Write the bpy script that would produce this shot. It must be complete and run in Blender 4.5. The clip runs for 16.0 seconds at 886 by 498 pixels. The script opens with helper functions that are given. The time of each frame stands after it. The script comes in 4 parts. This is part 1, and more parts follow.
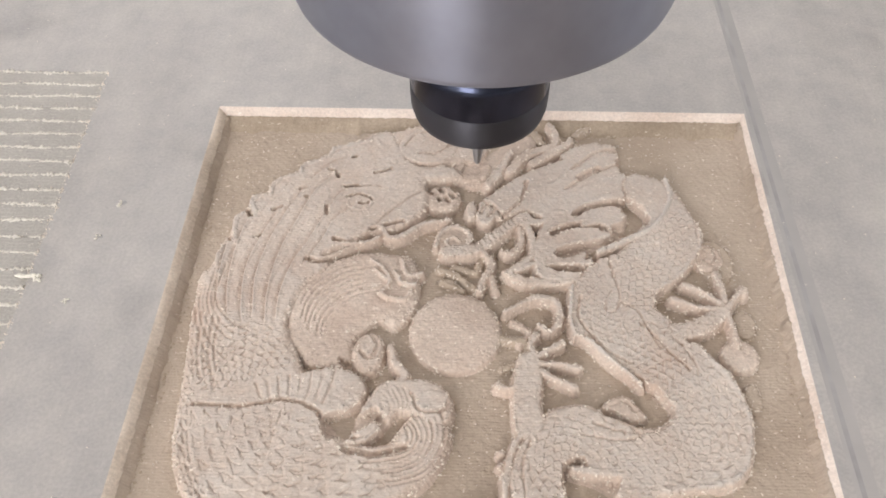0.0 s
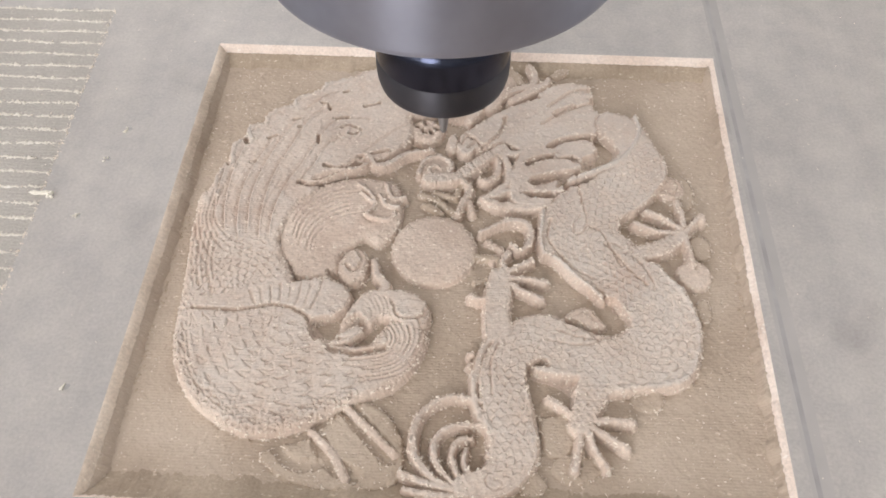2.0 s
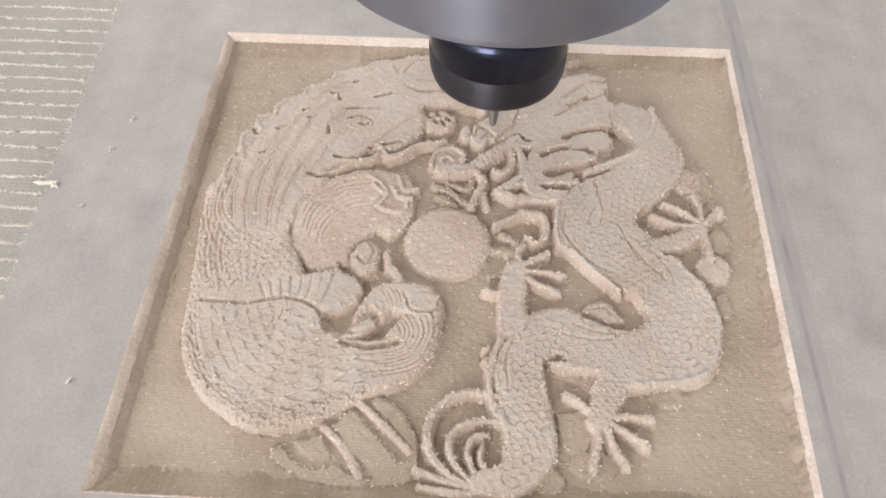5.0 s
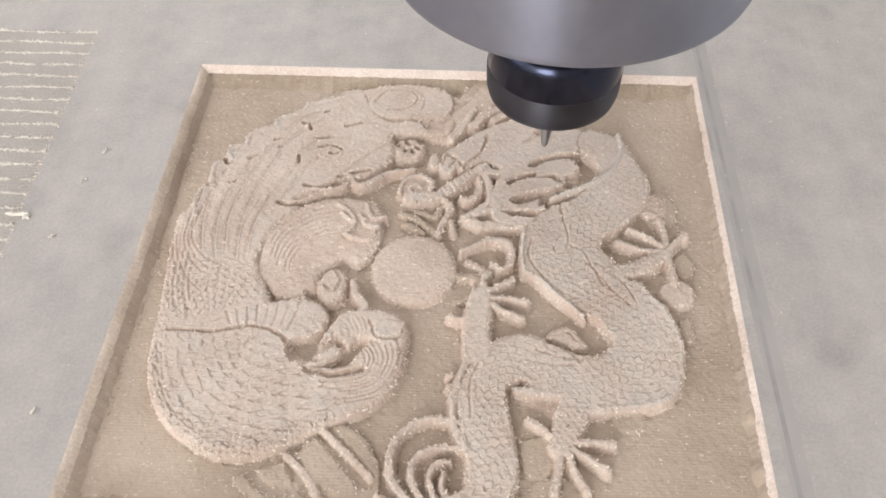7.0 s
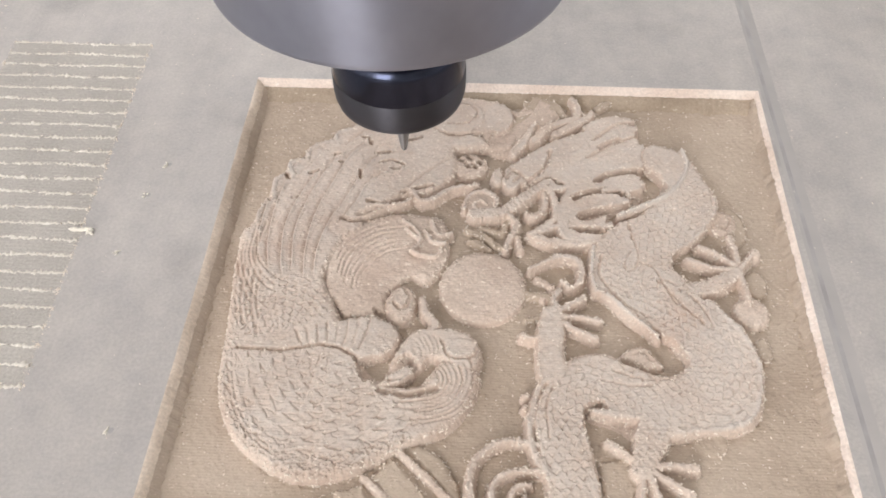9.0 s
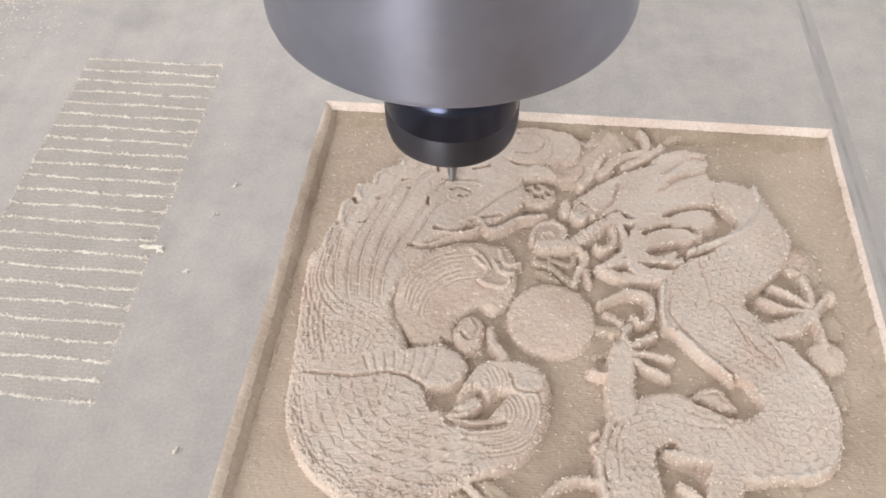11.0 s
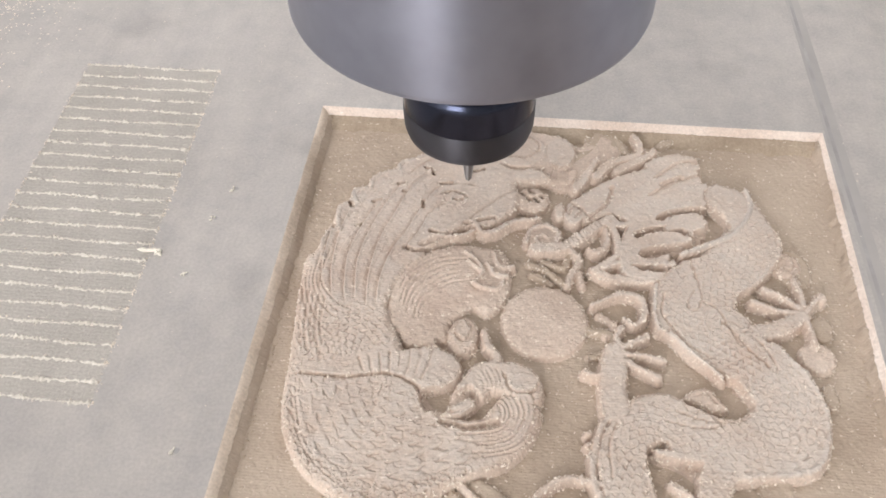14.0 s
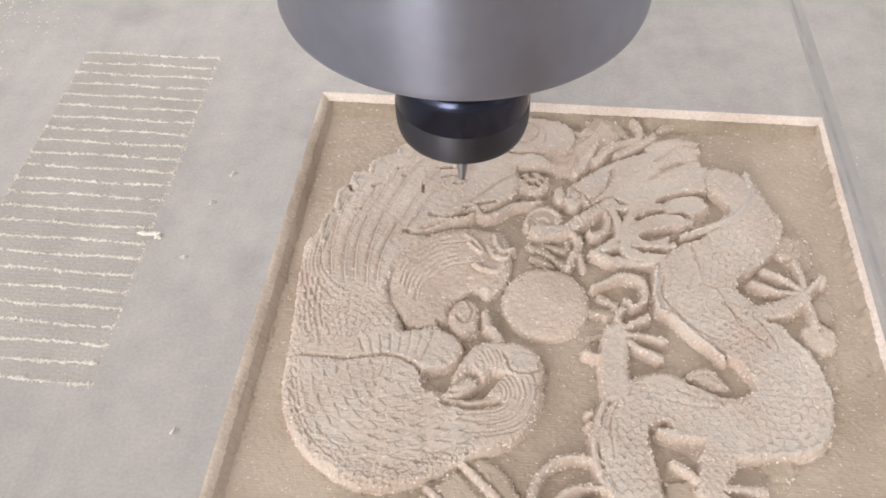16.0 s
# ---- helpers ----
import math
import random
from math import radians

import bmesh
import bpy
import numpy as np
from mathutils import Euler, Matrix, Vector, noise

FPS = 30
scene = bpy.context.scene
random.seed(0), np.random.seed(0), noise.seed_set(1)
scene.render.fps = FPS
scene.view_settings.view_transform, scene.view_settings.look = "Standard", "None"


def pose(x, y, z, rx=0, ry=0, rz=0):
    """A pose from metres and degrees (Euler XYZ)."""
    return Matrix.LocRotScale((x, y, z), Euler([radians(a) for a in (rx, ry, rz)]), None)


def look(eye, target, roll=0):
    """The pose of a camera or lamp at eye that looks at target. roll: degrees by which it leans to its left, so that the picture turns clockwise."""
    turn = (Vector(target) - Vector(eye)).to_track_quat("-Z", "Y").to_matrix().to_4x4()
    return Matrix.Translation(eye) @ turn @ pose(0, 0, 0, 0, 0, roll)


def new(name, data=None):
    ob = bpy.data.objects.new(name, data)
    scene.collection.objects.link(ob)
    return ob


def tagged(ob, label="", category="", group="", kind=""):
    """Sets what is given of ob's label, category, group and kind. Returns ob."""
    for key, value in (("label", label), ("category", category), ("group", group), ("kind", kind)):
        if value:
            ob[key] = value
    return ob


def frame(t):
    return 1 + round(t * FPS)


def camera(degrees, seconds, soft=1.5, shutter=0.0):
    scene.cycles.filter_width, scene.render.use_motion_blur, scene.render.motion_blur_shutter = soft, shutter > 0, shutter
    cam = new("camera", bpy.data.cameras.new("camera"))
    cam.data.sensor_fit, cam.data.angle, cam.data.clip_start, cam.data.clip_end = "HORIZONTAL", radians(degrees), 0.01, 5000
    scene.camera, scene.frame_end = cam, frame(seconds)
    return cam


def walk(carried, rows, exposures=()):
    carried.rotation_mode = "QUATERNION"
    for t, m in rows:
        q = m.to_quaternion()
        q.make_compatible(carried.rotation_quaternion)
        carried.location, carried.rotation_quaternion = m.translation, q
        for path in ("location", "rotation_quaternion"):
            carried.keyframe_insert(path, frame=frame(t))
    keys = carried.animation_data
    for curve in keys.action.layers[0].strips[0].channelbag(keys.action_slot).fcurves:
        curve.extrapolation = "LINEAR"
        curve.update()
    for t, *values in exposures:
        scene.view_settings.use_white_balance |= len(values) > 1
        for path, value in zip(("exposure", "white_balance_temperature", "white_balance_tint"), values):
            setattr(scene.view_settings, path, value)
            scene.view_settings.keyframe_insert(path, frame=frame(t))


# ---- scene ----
cam = camera(57.0, 16.0, soft=1.7)
PATH = [
    (0, (-0.00225, -0.09392, 0.14693), (-0.00838, 0.03048, -0.00956), -1.10),
    (0.5, (-0.00226, -0.10118, 0.14628), (-0.00729, 0.02257, -0.01075), -0.33),
    (1, (-0.00027, -0.10839, 0.15253), (-0.00693, 0.01223, -0.00686), -0.71),
    (1.5, (-0.00013, -0.11119, 0.15509), (-0.00749, 0.00859, -0.00491), -0.29),
    (2, (0.00350, -0.11219, 0.15183), (-0.00283, 0.00687, -0.00874), -0.24),
    (2.5, (0.00018, -0.11251, 0.15336), (-0.00613, 0.00588, -0.00771), -0.33),
    (3, (-0.00141, -0.11131, 0.14926), (-0.00782, 0.00685, -0.01198), 0.00),
    (3.5, (-0.00100, -0.10974, 0.14658), (-0.00665, 0.00818, -0.01485), 0.32),
    (4, (-0.00091, -0.10959, 0.14550), (-0.00668, 0.00784, -0.01630), 0.23),
    (4.2, (-0.00185, -0.10914, 0.14657), (-0.00750, 0.00822, -0.01528), 0.20),
    (6.3, (0.00541, -0.11457, 0.14977), (-0.00126, 0.00761, -0.00844), -0.12),
    (6.5, (0.00601, -0.11425, 0.15054), (-0.00017, 0.00842, -0.00731), -0.08),
    (7, (0.00794, -0.11135, 0.14954), (0.00159, 0.01224, -0.00757), -0.45),
    (7.5, (0.00767, -0.10895, 0.14867), (0.00122, 0.01517, -0.00803), -0.69),
    (8, (0.00653, -0.10856, 0.14832), (0.00004, 0.01599, -0.00803), -0.73),
    (8.5, (0.00242, -0.10932, 0.14794), (-0.00419, 0.01536, -0.00830), -0.70),
    (9, (-0.00657, -0.10841, 0.14954), (-0.01458, 0.01611, -0.00677), -0.87),
    (9.5, (-0.01506, -0.10801, 0.15049), (-0.02787, 0.01856, -0.00383), -1.23),
    (12, (-0.01631, -0.10616, 0.14989), (-0.03200, 0.02197, -0.00287), -1.36),
    (12.5, (-0.01533, -0.10655, 0.14949), (-0.03146, 0.02202, -0.00286), -1.52),
    (13, (-0.01387, -0.10686, 0.15041), (-0.02983, 0.02167, -0.00199), -1.49),
    (13.5, (-0.01399, -0.10834, 0.15035), (-0.02939, 0.02050, -0.00184), -1.33),
    (14, (-0.01460, -0.10852, 0.15143), (-0.02996, 0.02024, -0.00083), -1.30),
    (14.5, (-0.01511, -0.10927, 0.15128), (-0.03050, 0.02016, -0.00041), -1.25),
    (15, (-0.01469, -0.11011, 0.15129), (-0.03032, 0.01996, 0.00016), -1.30),
    (15.5, (-0.01548, -0.11083, 0.15080), (-0.03072, 0.01929, -0.00032), -1.22),
    (16, (-0.01503, -0.11213, 0.14817), (-0.02981, 0.01721, -0.00367), -1.21),
]
walk(cam, [(t, look(eye, target, roll)) for t, eye, target, roll in PATH],
     [(0, -0.91), (4.2, -0.91), (7, -0.85), (9.5, -0.83), (16, -0.83)])
MM = 0.001

# ---- light: a workshop with daylight from unseen, assumed windows ----
world = bpy.data.worlds.new("sky")
scene.world = world
world.use_nodes = True
sky = world.node_tree.nodes.new("ShaderNodeTexSky")
sky.sky_type, sky.sun_disc = "NISHITA", False
sky.sun_elevation, sky.sun_rotation = radians(40), radians(-70)
back = world.node_tree.nodes["Background"]
back.inputs["Strength"].default_value = 0.1
world.node_tree.links.new(sky.outputs[0], back.inputs["Color"])


def unseen_window_light(name, at, aim, wide, high, power):
    lamp = bpy.data.lights.new(name, "AREA")
    lamp.shape, lamp.size, lamp.size_y, lamp.energy = "RECTANGLE", wide, high, power
    lamp.color = (1.0, 0.985, 0.985)
    ob = new(name, lamp)
    ob.matrix_world = look(at, aim)
    return ob


unseen_window_light("unseen_window_daylight", (-1.55, -0.2, 0.95), (0, -0.2, 0.7), 1.6, 1.2, 17)
unseen_window_light("unseen_window_daylight", (-0.9, -2.45, 1.1), (-0.9, 0, 0.9), 1.1, 1.5, 100)
unseen_window_light("unseen_window_daylight", (2.45, 0.2, 1.1), (0, 0.2, 0.9), 1.6, 1.5, 25)
# north lamp is added this near to make the far board brighter
unseen_window_light("unseen_window_daylight", (-0.3, 0.96, 0.85), (-0.3, 0, 0.6), 1.4, 1.0, 12)


# ---- materials ----
def material(name, rough=0.6, metal=0.0):
    m = bpy.data.materials.new(name)
    m.use_nodes = True
    b = m.node_tree.nodes["Principled BSDF"]
    b.inputs["Roughness"].default_value, b.inputs["Metallic"].default_value = rough, metal
    return m, m.node_tree, b


def noise_node(nt, scale, detail=4.0, rough=0.6, stretch=(1, 1, 1)):
    co = nt.nodes.new("ShaderNodeTexCoord")
    mp = nt.nodes.new("ShaderNodeMapping")
    mp.inputs["Scale"].default_value = stretch
    n = nt.nodes.new("ShaderNodeTexNoise")
    n.inputs["Scale"].default_value, n.inputs["Detail"].default_value, n.inputs["Roughness"].default_value = scale, detail, rough
    nt.links.new(co.outputs["Object"], mp.inputs["Vector"])
    nt.links.new(mp.outputs["Vector"], n.inputs["Vector"])
    return n


def ramp(nt, source, *stops):
    r = nt.nodes.new("ShaderNodeValToRGB")
    e = r.color_ramp.elements
    while len(e) < len(stops):
        e.new(0.5)
    for i, (p, c) in enumerate(stops):
        e[i].position, e[i].color = p, (*c, 1)
    nt.links.new(source, r.inputs["Fac"])
    return r


def mix(nt, fac, a, b, kind="MIX"):
    n = nt.nodes.new("ShaderNodeMix")
    n.data_type, n.blend_type = "RGBA", kind
    if isinstance(fac, float):
        n.inputs[0].default_value = fac
    else:
        nt.links.new(fac, n.inputs[0])
    nt.links.new(a, n.inputs[6])
    nt.links.new(b, n.inputs[7])
    return n.outputs[2]


def bump(nt, b, height, strength, dist):
    n = nt.nodes.new("ShaderNodeBump")
    n.inputs["Strength"].default_value, n.inputs["Distance"].default_value = strength, dist
    nt.links.new(height, n.inputs["Height"])
    nt.links.new(n.outputs["Normal"], b.inputs["Normal"])


def fibre_material(name, dark, light, fleck, raster, crown=False, speckle=1.0):
    """Cut fibreboard: felted grain, pale loose fibres, fine lines of the cutter's rows."""
    m, nt, b = material(name, 0.92)
    b.inputs["Specular IOR Level"].default_value = 0.15
    wide = ramp(nt, noise_node(nt, 55, 3).outputs["Fac"], (0.35, dark), (0.68, light))
    fine = noise_node(nt, 1500, 3, 0.7)
    grain = ramp(nt, fine.outputs["Fac"], (0.32, (1 - 0.13 * speckle, 1 - 0.14 * speckle, 1 - 0.15 * speckle)), (0.66, (1 + 0.09 * speckle, 1 + 0.085 * speckle, 1 + 0.075 * speckle)))
    col = mix(nt, 1.0, wide.outputs[0], grain.outputs[0], "MULTIPLY")
    spots = ramp(nt, noise_node(nt, 900, 2, 0.5, (0.6, 1.3, 1)).outputs["Fac"], (0.66, (0, 0, 0)), (0.74, (1, 1, 1)))
    pale = nt.nodes.new("ShaderNodeRGB")
    pale.outputs[0].default_value = (*fleck, 1)
    col = mix(nt, spots.outputs[0], col, pale.outputs[0])
    if crown:
        rust = ramp(nt, noise_node(nt, 38, 3, 0.6).outputs["Fac"], (0.56, (0, 0, 0)), (0.74, (0.55, 0.55, 0.55)))
        burnt = nt.nodes.new("ShaderNodeRGB")
        burnt.outputs[0].default_value = (0.56, 0.40, 0.315, 1)
        col = mix(nt, rust.outputs[0], col, burnt.outputs[0])
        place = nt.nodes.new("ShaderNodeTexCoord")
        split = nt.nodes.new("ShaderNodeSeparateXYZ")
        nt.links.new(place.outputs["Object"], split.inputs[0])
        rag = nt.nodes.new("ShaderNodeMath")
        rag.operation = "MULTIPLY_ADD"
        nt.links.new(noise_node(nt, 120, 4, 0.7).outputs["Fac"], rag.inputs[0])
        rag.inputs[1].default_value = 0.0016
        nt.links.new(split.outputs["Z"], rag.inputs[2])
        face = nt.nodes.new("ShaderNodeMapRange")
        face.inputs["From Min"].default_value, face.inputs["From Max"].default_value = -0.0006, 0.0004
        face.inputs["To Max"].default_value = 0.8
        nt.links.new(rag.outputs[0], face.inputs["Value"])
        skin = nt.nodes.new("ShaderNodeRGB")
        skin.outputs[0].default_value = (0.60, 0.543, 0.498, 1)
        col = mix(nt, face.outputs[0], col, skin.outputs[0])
    nt.links.new(col, b.inputs["Base Color"])
    lines = nt.nodes.new("ShaderNodeTexWave")
    lines.bands_direction = "Y"
    lines.inputs["Scale"].default_value, lines.inputs["Distortion"].default_value = raster, 2.5
    lines.inputs["Detail"].default_value = 2
    co = nt.nodes.new("ShaderNodeTexCoord")
    nt.links.new(co.outputs["Object"], lines.inputs["Vector"])
    h = mix(nt, 0.12, fine.outputs["Fac"], lines.outputs["Fac"])
    bump(nt, b, h, 0.6 if crown else 0.8, 0.0002)
    return m


def board_material():
    """Grey dusty factory face of the board with smudges and small specks."""
    m, nt, b = material("grey_board_face", 0.52)
    b.inputs["Specular IOR Level"].default_value = 0.45
    wide = ramp(nt, noise_node(nt, 14, 5, 0.6, (1, 0.5, 1)).outputs["Fac"], (0.3, (0.422, 0.39, 0.369)), (0.7, (0.506, 0.469, 0.447)))
    mid = ramp(nt, noise_node(nt, 90, 5, 0.65).outputs["Fac"], (0.3, (0.86, 0.86, 0.87)), (0.7, (1.08, 1.07, 1.05)))
    col = mix(nt, 1.0, wide.outputs[0], mid.outputs[0], "MULTIPLY")
    fine = noise_node(nt, 1300, 2, 0.6)
    grain = ramp(nt, fine.outputs["Fac"], (0.35, (0.93, 0.93, 0.93)), (0.65, (1.05, 1.05, 1.05)))
    col = mix(nt, 1.0, col, grain.outputs[0], "MULTIPLY")
    smudge = ramp(nt, noise_node(nt, 32, 2, 0.5).outputs["Fac"], (0.64, (1, 1, 1)), (0.8, (0.72, 0.71, 0.71)))
    col = mix(nt, 1.0, col, smudge.outputs[0], "MULTIPLY")
    streak = ramp(nt, noise_node(nt, 60, 4, 0.6, (3.2, 0.22, 1)).outputs["Fac"], (0.34, (0.968, 0.965, 0.965)), (0.6, (1.01, 1.01, 1.01)))
    col = mix(nt, 1.0, col, streak.outputs[0], "MULTIPLY")
    nt.links.new(col, b.inputs["Base Color"])
    bump(nt, b, fine.outputs["Fac"], 0.25, 0.0002)
    return m


def plain(name, colour, rough=0.8, metal=0.0, scale=40.0, spread=0.12, relief=0.0):
    m, nt, b = material(name, rough, metal)
    lo, hi = [c * (1 - spread) for c in colour], [min(1, c * (1 + spread)) for c in colour]
    n = noise_node(nt, scale, 5)
    nt.links.new(ramp(nt, n.outputs["Fac"], (0.3, lo), (0.7, hi)).outputs[0], b.inputs["Base Color"])
    if relief:
        bump(nt, b, n.outputs["Fac"], 0.4, relief)
    return m


def brushed(name, colour, rough, spread, turned=True):
    """Turned metal with faint rings and hazy streaks."""
    m, nt, b = material(name, rough, 1.0)
    n = noise_node(nt, 38, 4, 0.6)
    lo, hi = [c * (1 - spread) for c in colour], [c * (1 + spread) for c in colour]
    nt.links.new(ramp(nt, n.outputs["Fac"], (0.3, lo), (0.7, hi)).outputs[0], b.inputs["Base Color"])
    haze = noise_node(nt, 25, 3)
    r = nt.nodes.new("ShaderNodeMapRange")
    r.inputs["To Min"].default_value, r.inputs["To Max"].default_value = rough * 0.85, rough * 1.2
    nt.links.new(haze.outputs["Fac"], r.inputs["Value"])
    nt.links.new(r.outputs[0], b.inputs["Roughness"])
    if not turned:
        return m
    way = nt.nodes.new("ShaderNodeTangent")
    way.direction_type, way.axis = "RADIAL", "Z"
    nt.links.new(way.outputs[0], b.inputs["Tangent"])
    b.inputs["Anisotropic"].default_value = 0.85
    b.inputs["Anisotropic Rotation"].default_value = 0.25
    return m


FACE = board_material()
# paler torn fibre, toned up to also carry light on the relief's slopes
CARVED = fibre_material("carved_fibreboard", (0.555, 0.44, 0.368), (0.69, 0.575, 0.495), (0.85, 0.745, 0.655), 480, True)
# same board, toned browner to also carry shade near the front and in hollows
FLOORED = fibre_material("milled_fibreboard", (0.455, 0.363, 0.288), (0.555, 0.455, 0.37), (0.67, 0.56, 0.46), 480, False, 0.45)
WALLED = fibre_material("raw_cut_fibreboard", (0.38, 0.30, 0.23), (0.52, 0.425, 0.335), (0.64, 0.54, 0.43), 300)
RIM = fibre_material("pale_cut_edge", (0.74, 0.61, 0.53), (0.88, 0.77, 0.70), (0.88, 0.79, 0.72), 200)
# darker copy of the pale edge: the left side's lesser light, as colour
RIM_SHADED = fibre_material("shaded_tan_cut_edge", (0.58, 0.475, 0.385), (0.78, 0.67, 0.57), (0.80, 0.70, 0.60), 200)
FUZZ = fibre_material("pale_fibre_fuzz", (0.64, 0.595, 0.535), (0.78, 0.735, 0.67), (0.87, 0.83, 0.775), 200)
TEST = fibre_material("shallow_test_cut", (0.43, 0.398, 0.366), (0.495, 0.46, 0.425), (0.58, 0.54, 0.49), 300)
STEEL = brushed("brushed_spindle_steel", (0.335, 0.345, 0.415), 0.40, 0.15)
BLACK = brushed("black_oxide_nut", (0.05, 0.056, 0.085), 0.2, 0.12, False)
DARK = brushed("dark_grey_nut_skirt", (0.088, 0.086, 0.098), 0.48, 0.12)
BIT = brushed("grey_carbide", (0.34, 0.325, 0.325), 0.5, 0.1)
PAINT = plain("white_wall_paint", (0.74, 0.73, 0.70), 0.9, 0, 3, 0.05, 0.002)
CEIL = plain("white_ceiling_paint", (0.8, 0.8, 0.78), 0.9, 0, 3, 0.04, 0.002)
CONCRETE = plain("grey_concrete", (0.33, 0.32, 0.30), 0.8, 0, 6, 0.25, 0.003)
IRON = plain("grey_machine_paint", (0.30, 0.31, 0.33), 0.5, 0, 12, 0.08, 0.0005)
DULL_BAND = plain("dull_darker_face", (0.405, 0.374, 0.358), 0.6, 0, 35, 0.12)
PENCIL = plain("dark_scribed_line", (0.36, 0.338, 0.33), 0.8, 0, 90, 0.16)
CRUMB = plain("pale_dust_crumb", (0.78, 0.69, 0.60), 0.95, 0, 900, 0.15)
SPLINTER = plain("pale_wood_splinter", (0.84, 0.79, 0.70), 0.9, 0, 900, 0.15)


# ---- mesh helpers ----
def part(name, bm, mat, parent=None, label=""):
    me = bpy.data.meshes.new(name)
    bm.to_mesh(me)
    bm.free()
    me.materials.append(mat)
    ob = new(name, me)
    if parent:
        ob.parent = parent
    return tagged(ob, label)


def empty(name, label, category, **tags):
    ob = new(name)
    ob.empty_display_size = 0.01
    return tagged(ob, label, category, **tags)


def box(x0, x1, y0, y1, z0, z1, bevel=0.0):
    bm = bmesh.new()
    bmesh.ops.create_cube(bm, size=1)
    for v in bm.verts:
        v.co = Vector(((x0, x1)[v.co.x > 0], (y0, y1)[v.co.y > 0], (z0, z1)[v.co.z > 0]))
    if bevel:
        bmesh.ops.bevel(bm, geom=bm.edges[:], offset=bevel, segments=2, affect="EDGES")
    return bm


def lathe(profile, steps=96):
    """A turned solid from (radius, height) pairs in mm."""
    bm = bmesh.new()
    rings = []
    for r, z in profile:
        if r <= 0:
            rings.append([bm.verts.new((0, 0, z * MM))])
        else:
            rings.append([bm.verts.new((r * MM * math.cos(a), r * MM * math.sin(a), z * MM)) for a in np.linspace(0, 2 * math.pi, steps, endpoint=False)])
    for a, b in zip(rings, rings[1:]):
        for i in range(steps):
            j = (i + 1) % steps
            loop = [a[i % len(a)], a[j % len(a)], b[j % len(b)], b[i % len(b)]]
            loop = list(dict.fromkeys(loop))
            if len(loop) > 2:
                bm.faces.new(loop)
    bmesh.ops.recalc_face_normals(bm, faces=bm.faces[:])
    for f in bm.faces:
        f.smooth = True
    for e in bm.edges:
        if len(e.link_faces) == 2 and e.calc_face_angle() > radians(35):
            e.smooth = False
    return bm


def grid_mesh(name, verts, faces, mat, parent, label=""):
    me = bpy.data.meshes.new(name)
    me.vertices.add(len(verts))
    me.vertices.foreach_set("co", np.asarray(verts, dtype=np.float32).ravel())
    me.loops.add(len(faces) * 4)
    me.loops.foreach_set("vertex_index", np.asarray(faces, dtype=np.int32).ravel())
    me.polygons.add(len(faces))
    me.polygons.foreach_set("loop_start", np.arange(len(faces), dtype=np.int32) * 4)
    me.polygons.foreach_set("use_smooth", np.ones(len(faces), dtype=bool))
    me.update(calc_edges=True)
    me.materials.append(mat)
    ob = new(name, me)
    ob.parent = parent
    return tagged(ob, label)


# ---- the workshop round the machine: unseen, added to close it and bounce light ----
def setting(name, bm, mat, label, category):
    return tagged(part(name, bm, mat), label, category, kind="structure")


setting("floor", box(-1.6, 2.5, -2.5, 1.0, -0.95, -0.85), CONCRETE, "grey concrete workshop floor", "floor")
setting("ceiling", box(-1.7, 2.6, -2.6, 1.1, 2.1, 2.2), CEIL, "plain white painted ceiling", "ceiling")


def wall_with_window(name, along_x, at, a0, a1, w0, w1, z0, z1):
    bm = bmesh.new()
    for lo, hi, b, t in ((a0, w0, -0.95, 2.1), (w1, a1, -0.95, 2.1), (w0, w1, -0.95, z0), (w0, w1, z1, 2.1)):
        piece = box(lo, hi, at, at + 0.1, b, t) if along_x else box(at, at + 0.1, lo, hi, b, t)
        me = bpy.data.meshes.new("piece")
        piece.to_mesh(me)
        piece.free()
        bm.from_mesh(me)
        bpy.data.meshes.remove(me)
    return setting(name, bm, PAINT, "unseen white painted wall with a wide window opening", "wall")


wall_with_window("wall_west", False, -1.7, -2.6, 1.1, -1.0, 0.6, 0.35, 1.55)
wall_with_window("wall_south", True, -2.6, -1.6, 2.5, -1.45, -0.35, 0.35, 1.85)
# wall and opening are placed close to fit the added north lamp
wall_with_window("wall_north", True, 1.0, -1.6, 2.5, -1.0, 0.4, 0.35, 1.35)
wall_with_window("wall_east", False, 2.5, -2.6, 1.1, -0.6, 1.0, 0.35, 1.85)

bed = empty("machine_bed", "grey painted router bed under the board", "machine bed")
part("bed_plate", box(-0.75, 0.75, -0.45, 0.75, -0.058, -0.018, 0.002), IRON, bed)
for x in (-0.65, 0.65):
    for y in (-0.35, 0.65):
        part("leg", box(x - 0.05, x + 0.05, y - 0.05, y + 0.05, -0.85, -0.058, 0.003), IRON, bed)

# ---- the board: flat face with the square recess and the shallow test cut ----
board = empty("fibreboard_sheet", "grey fibreboard sheet with a carved dragon and phoenix relief", "board")
X0, X1, X1F, Y0, Y1, DEEP = -69.7, 69.75, 67.3, -61.3, 70.4, 3.85
TX0, TX1, TY0, TY1, SHEAR = -144.8, -104.0, -30.0, 83.8, 0.037


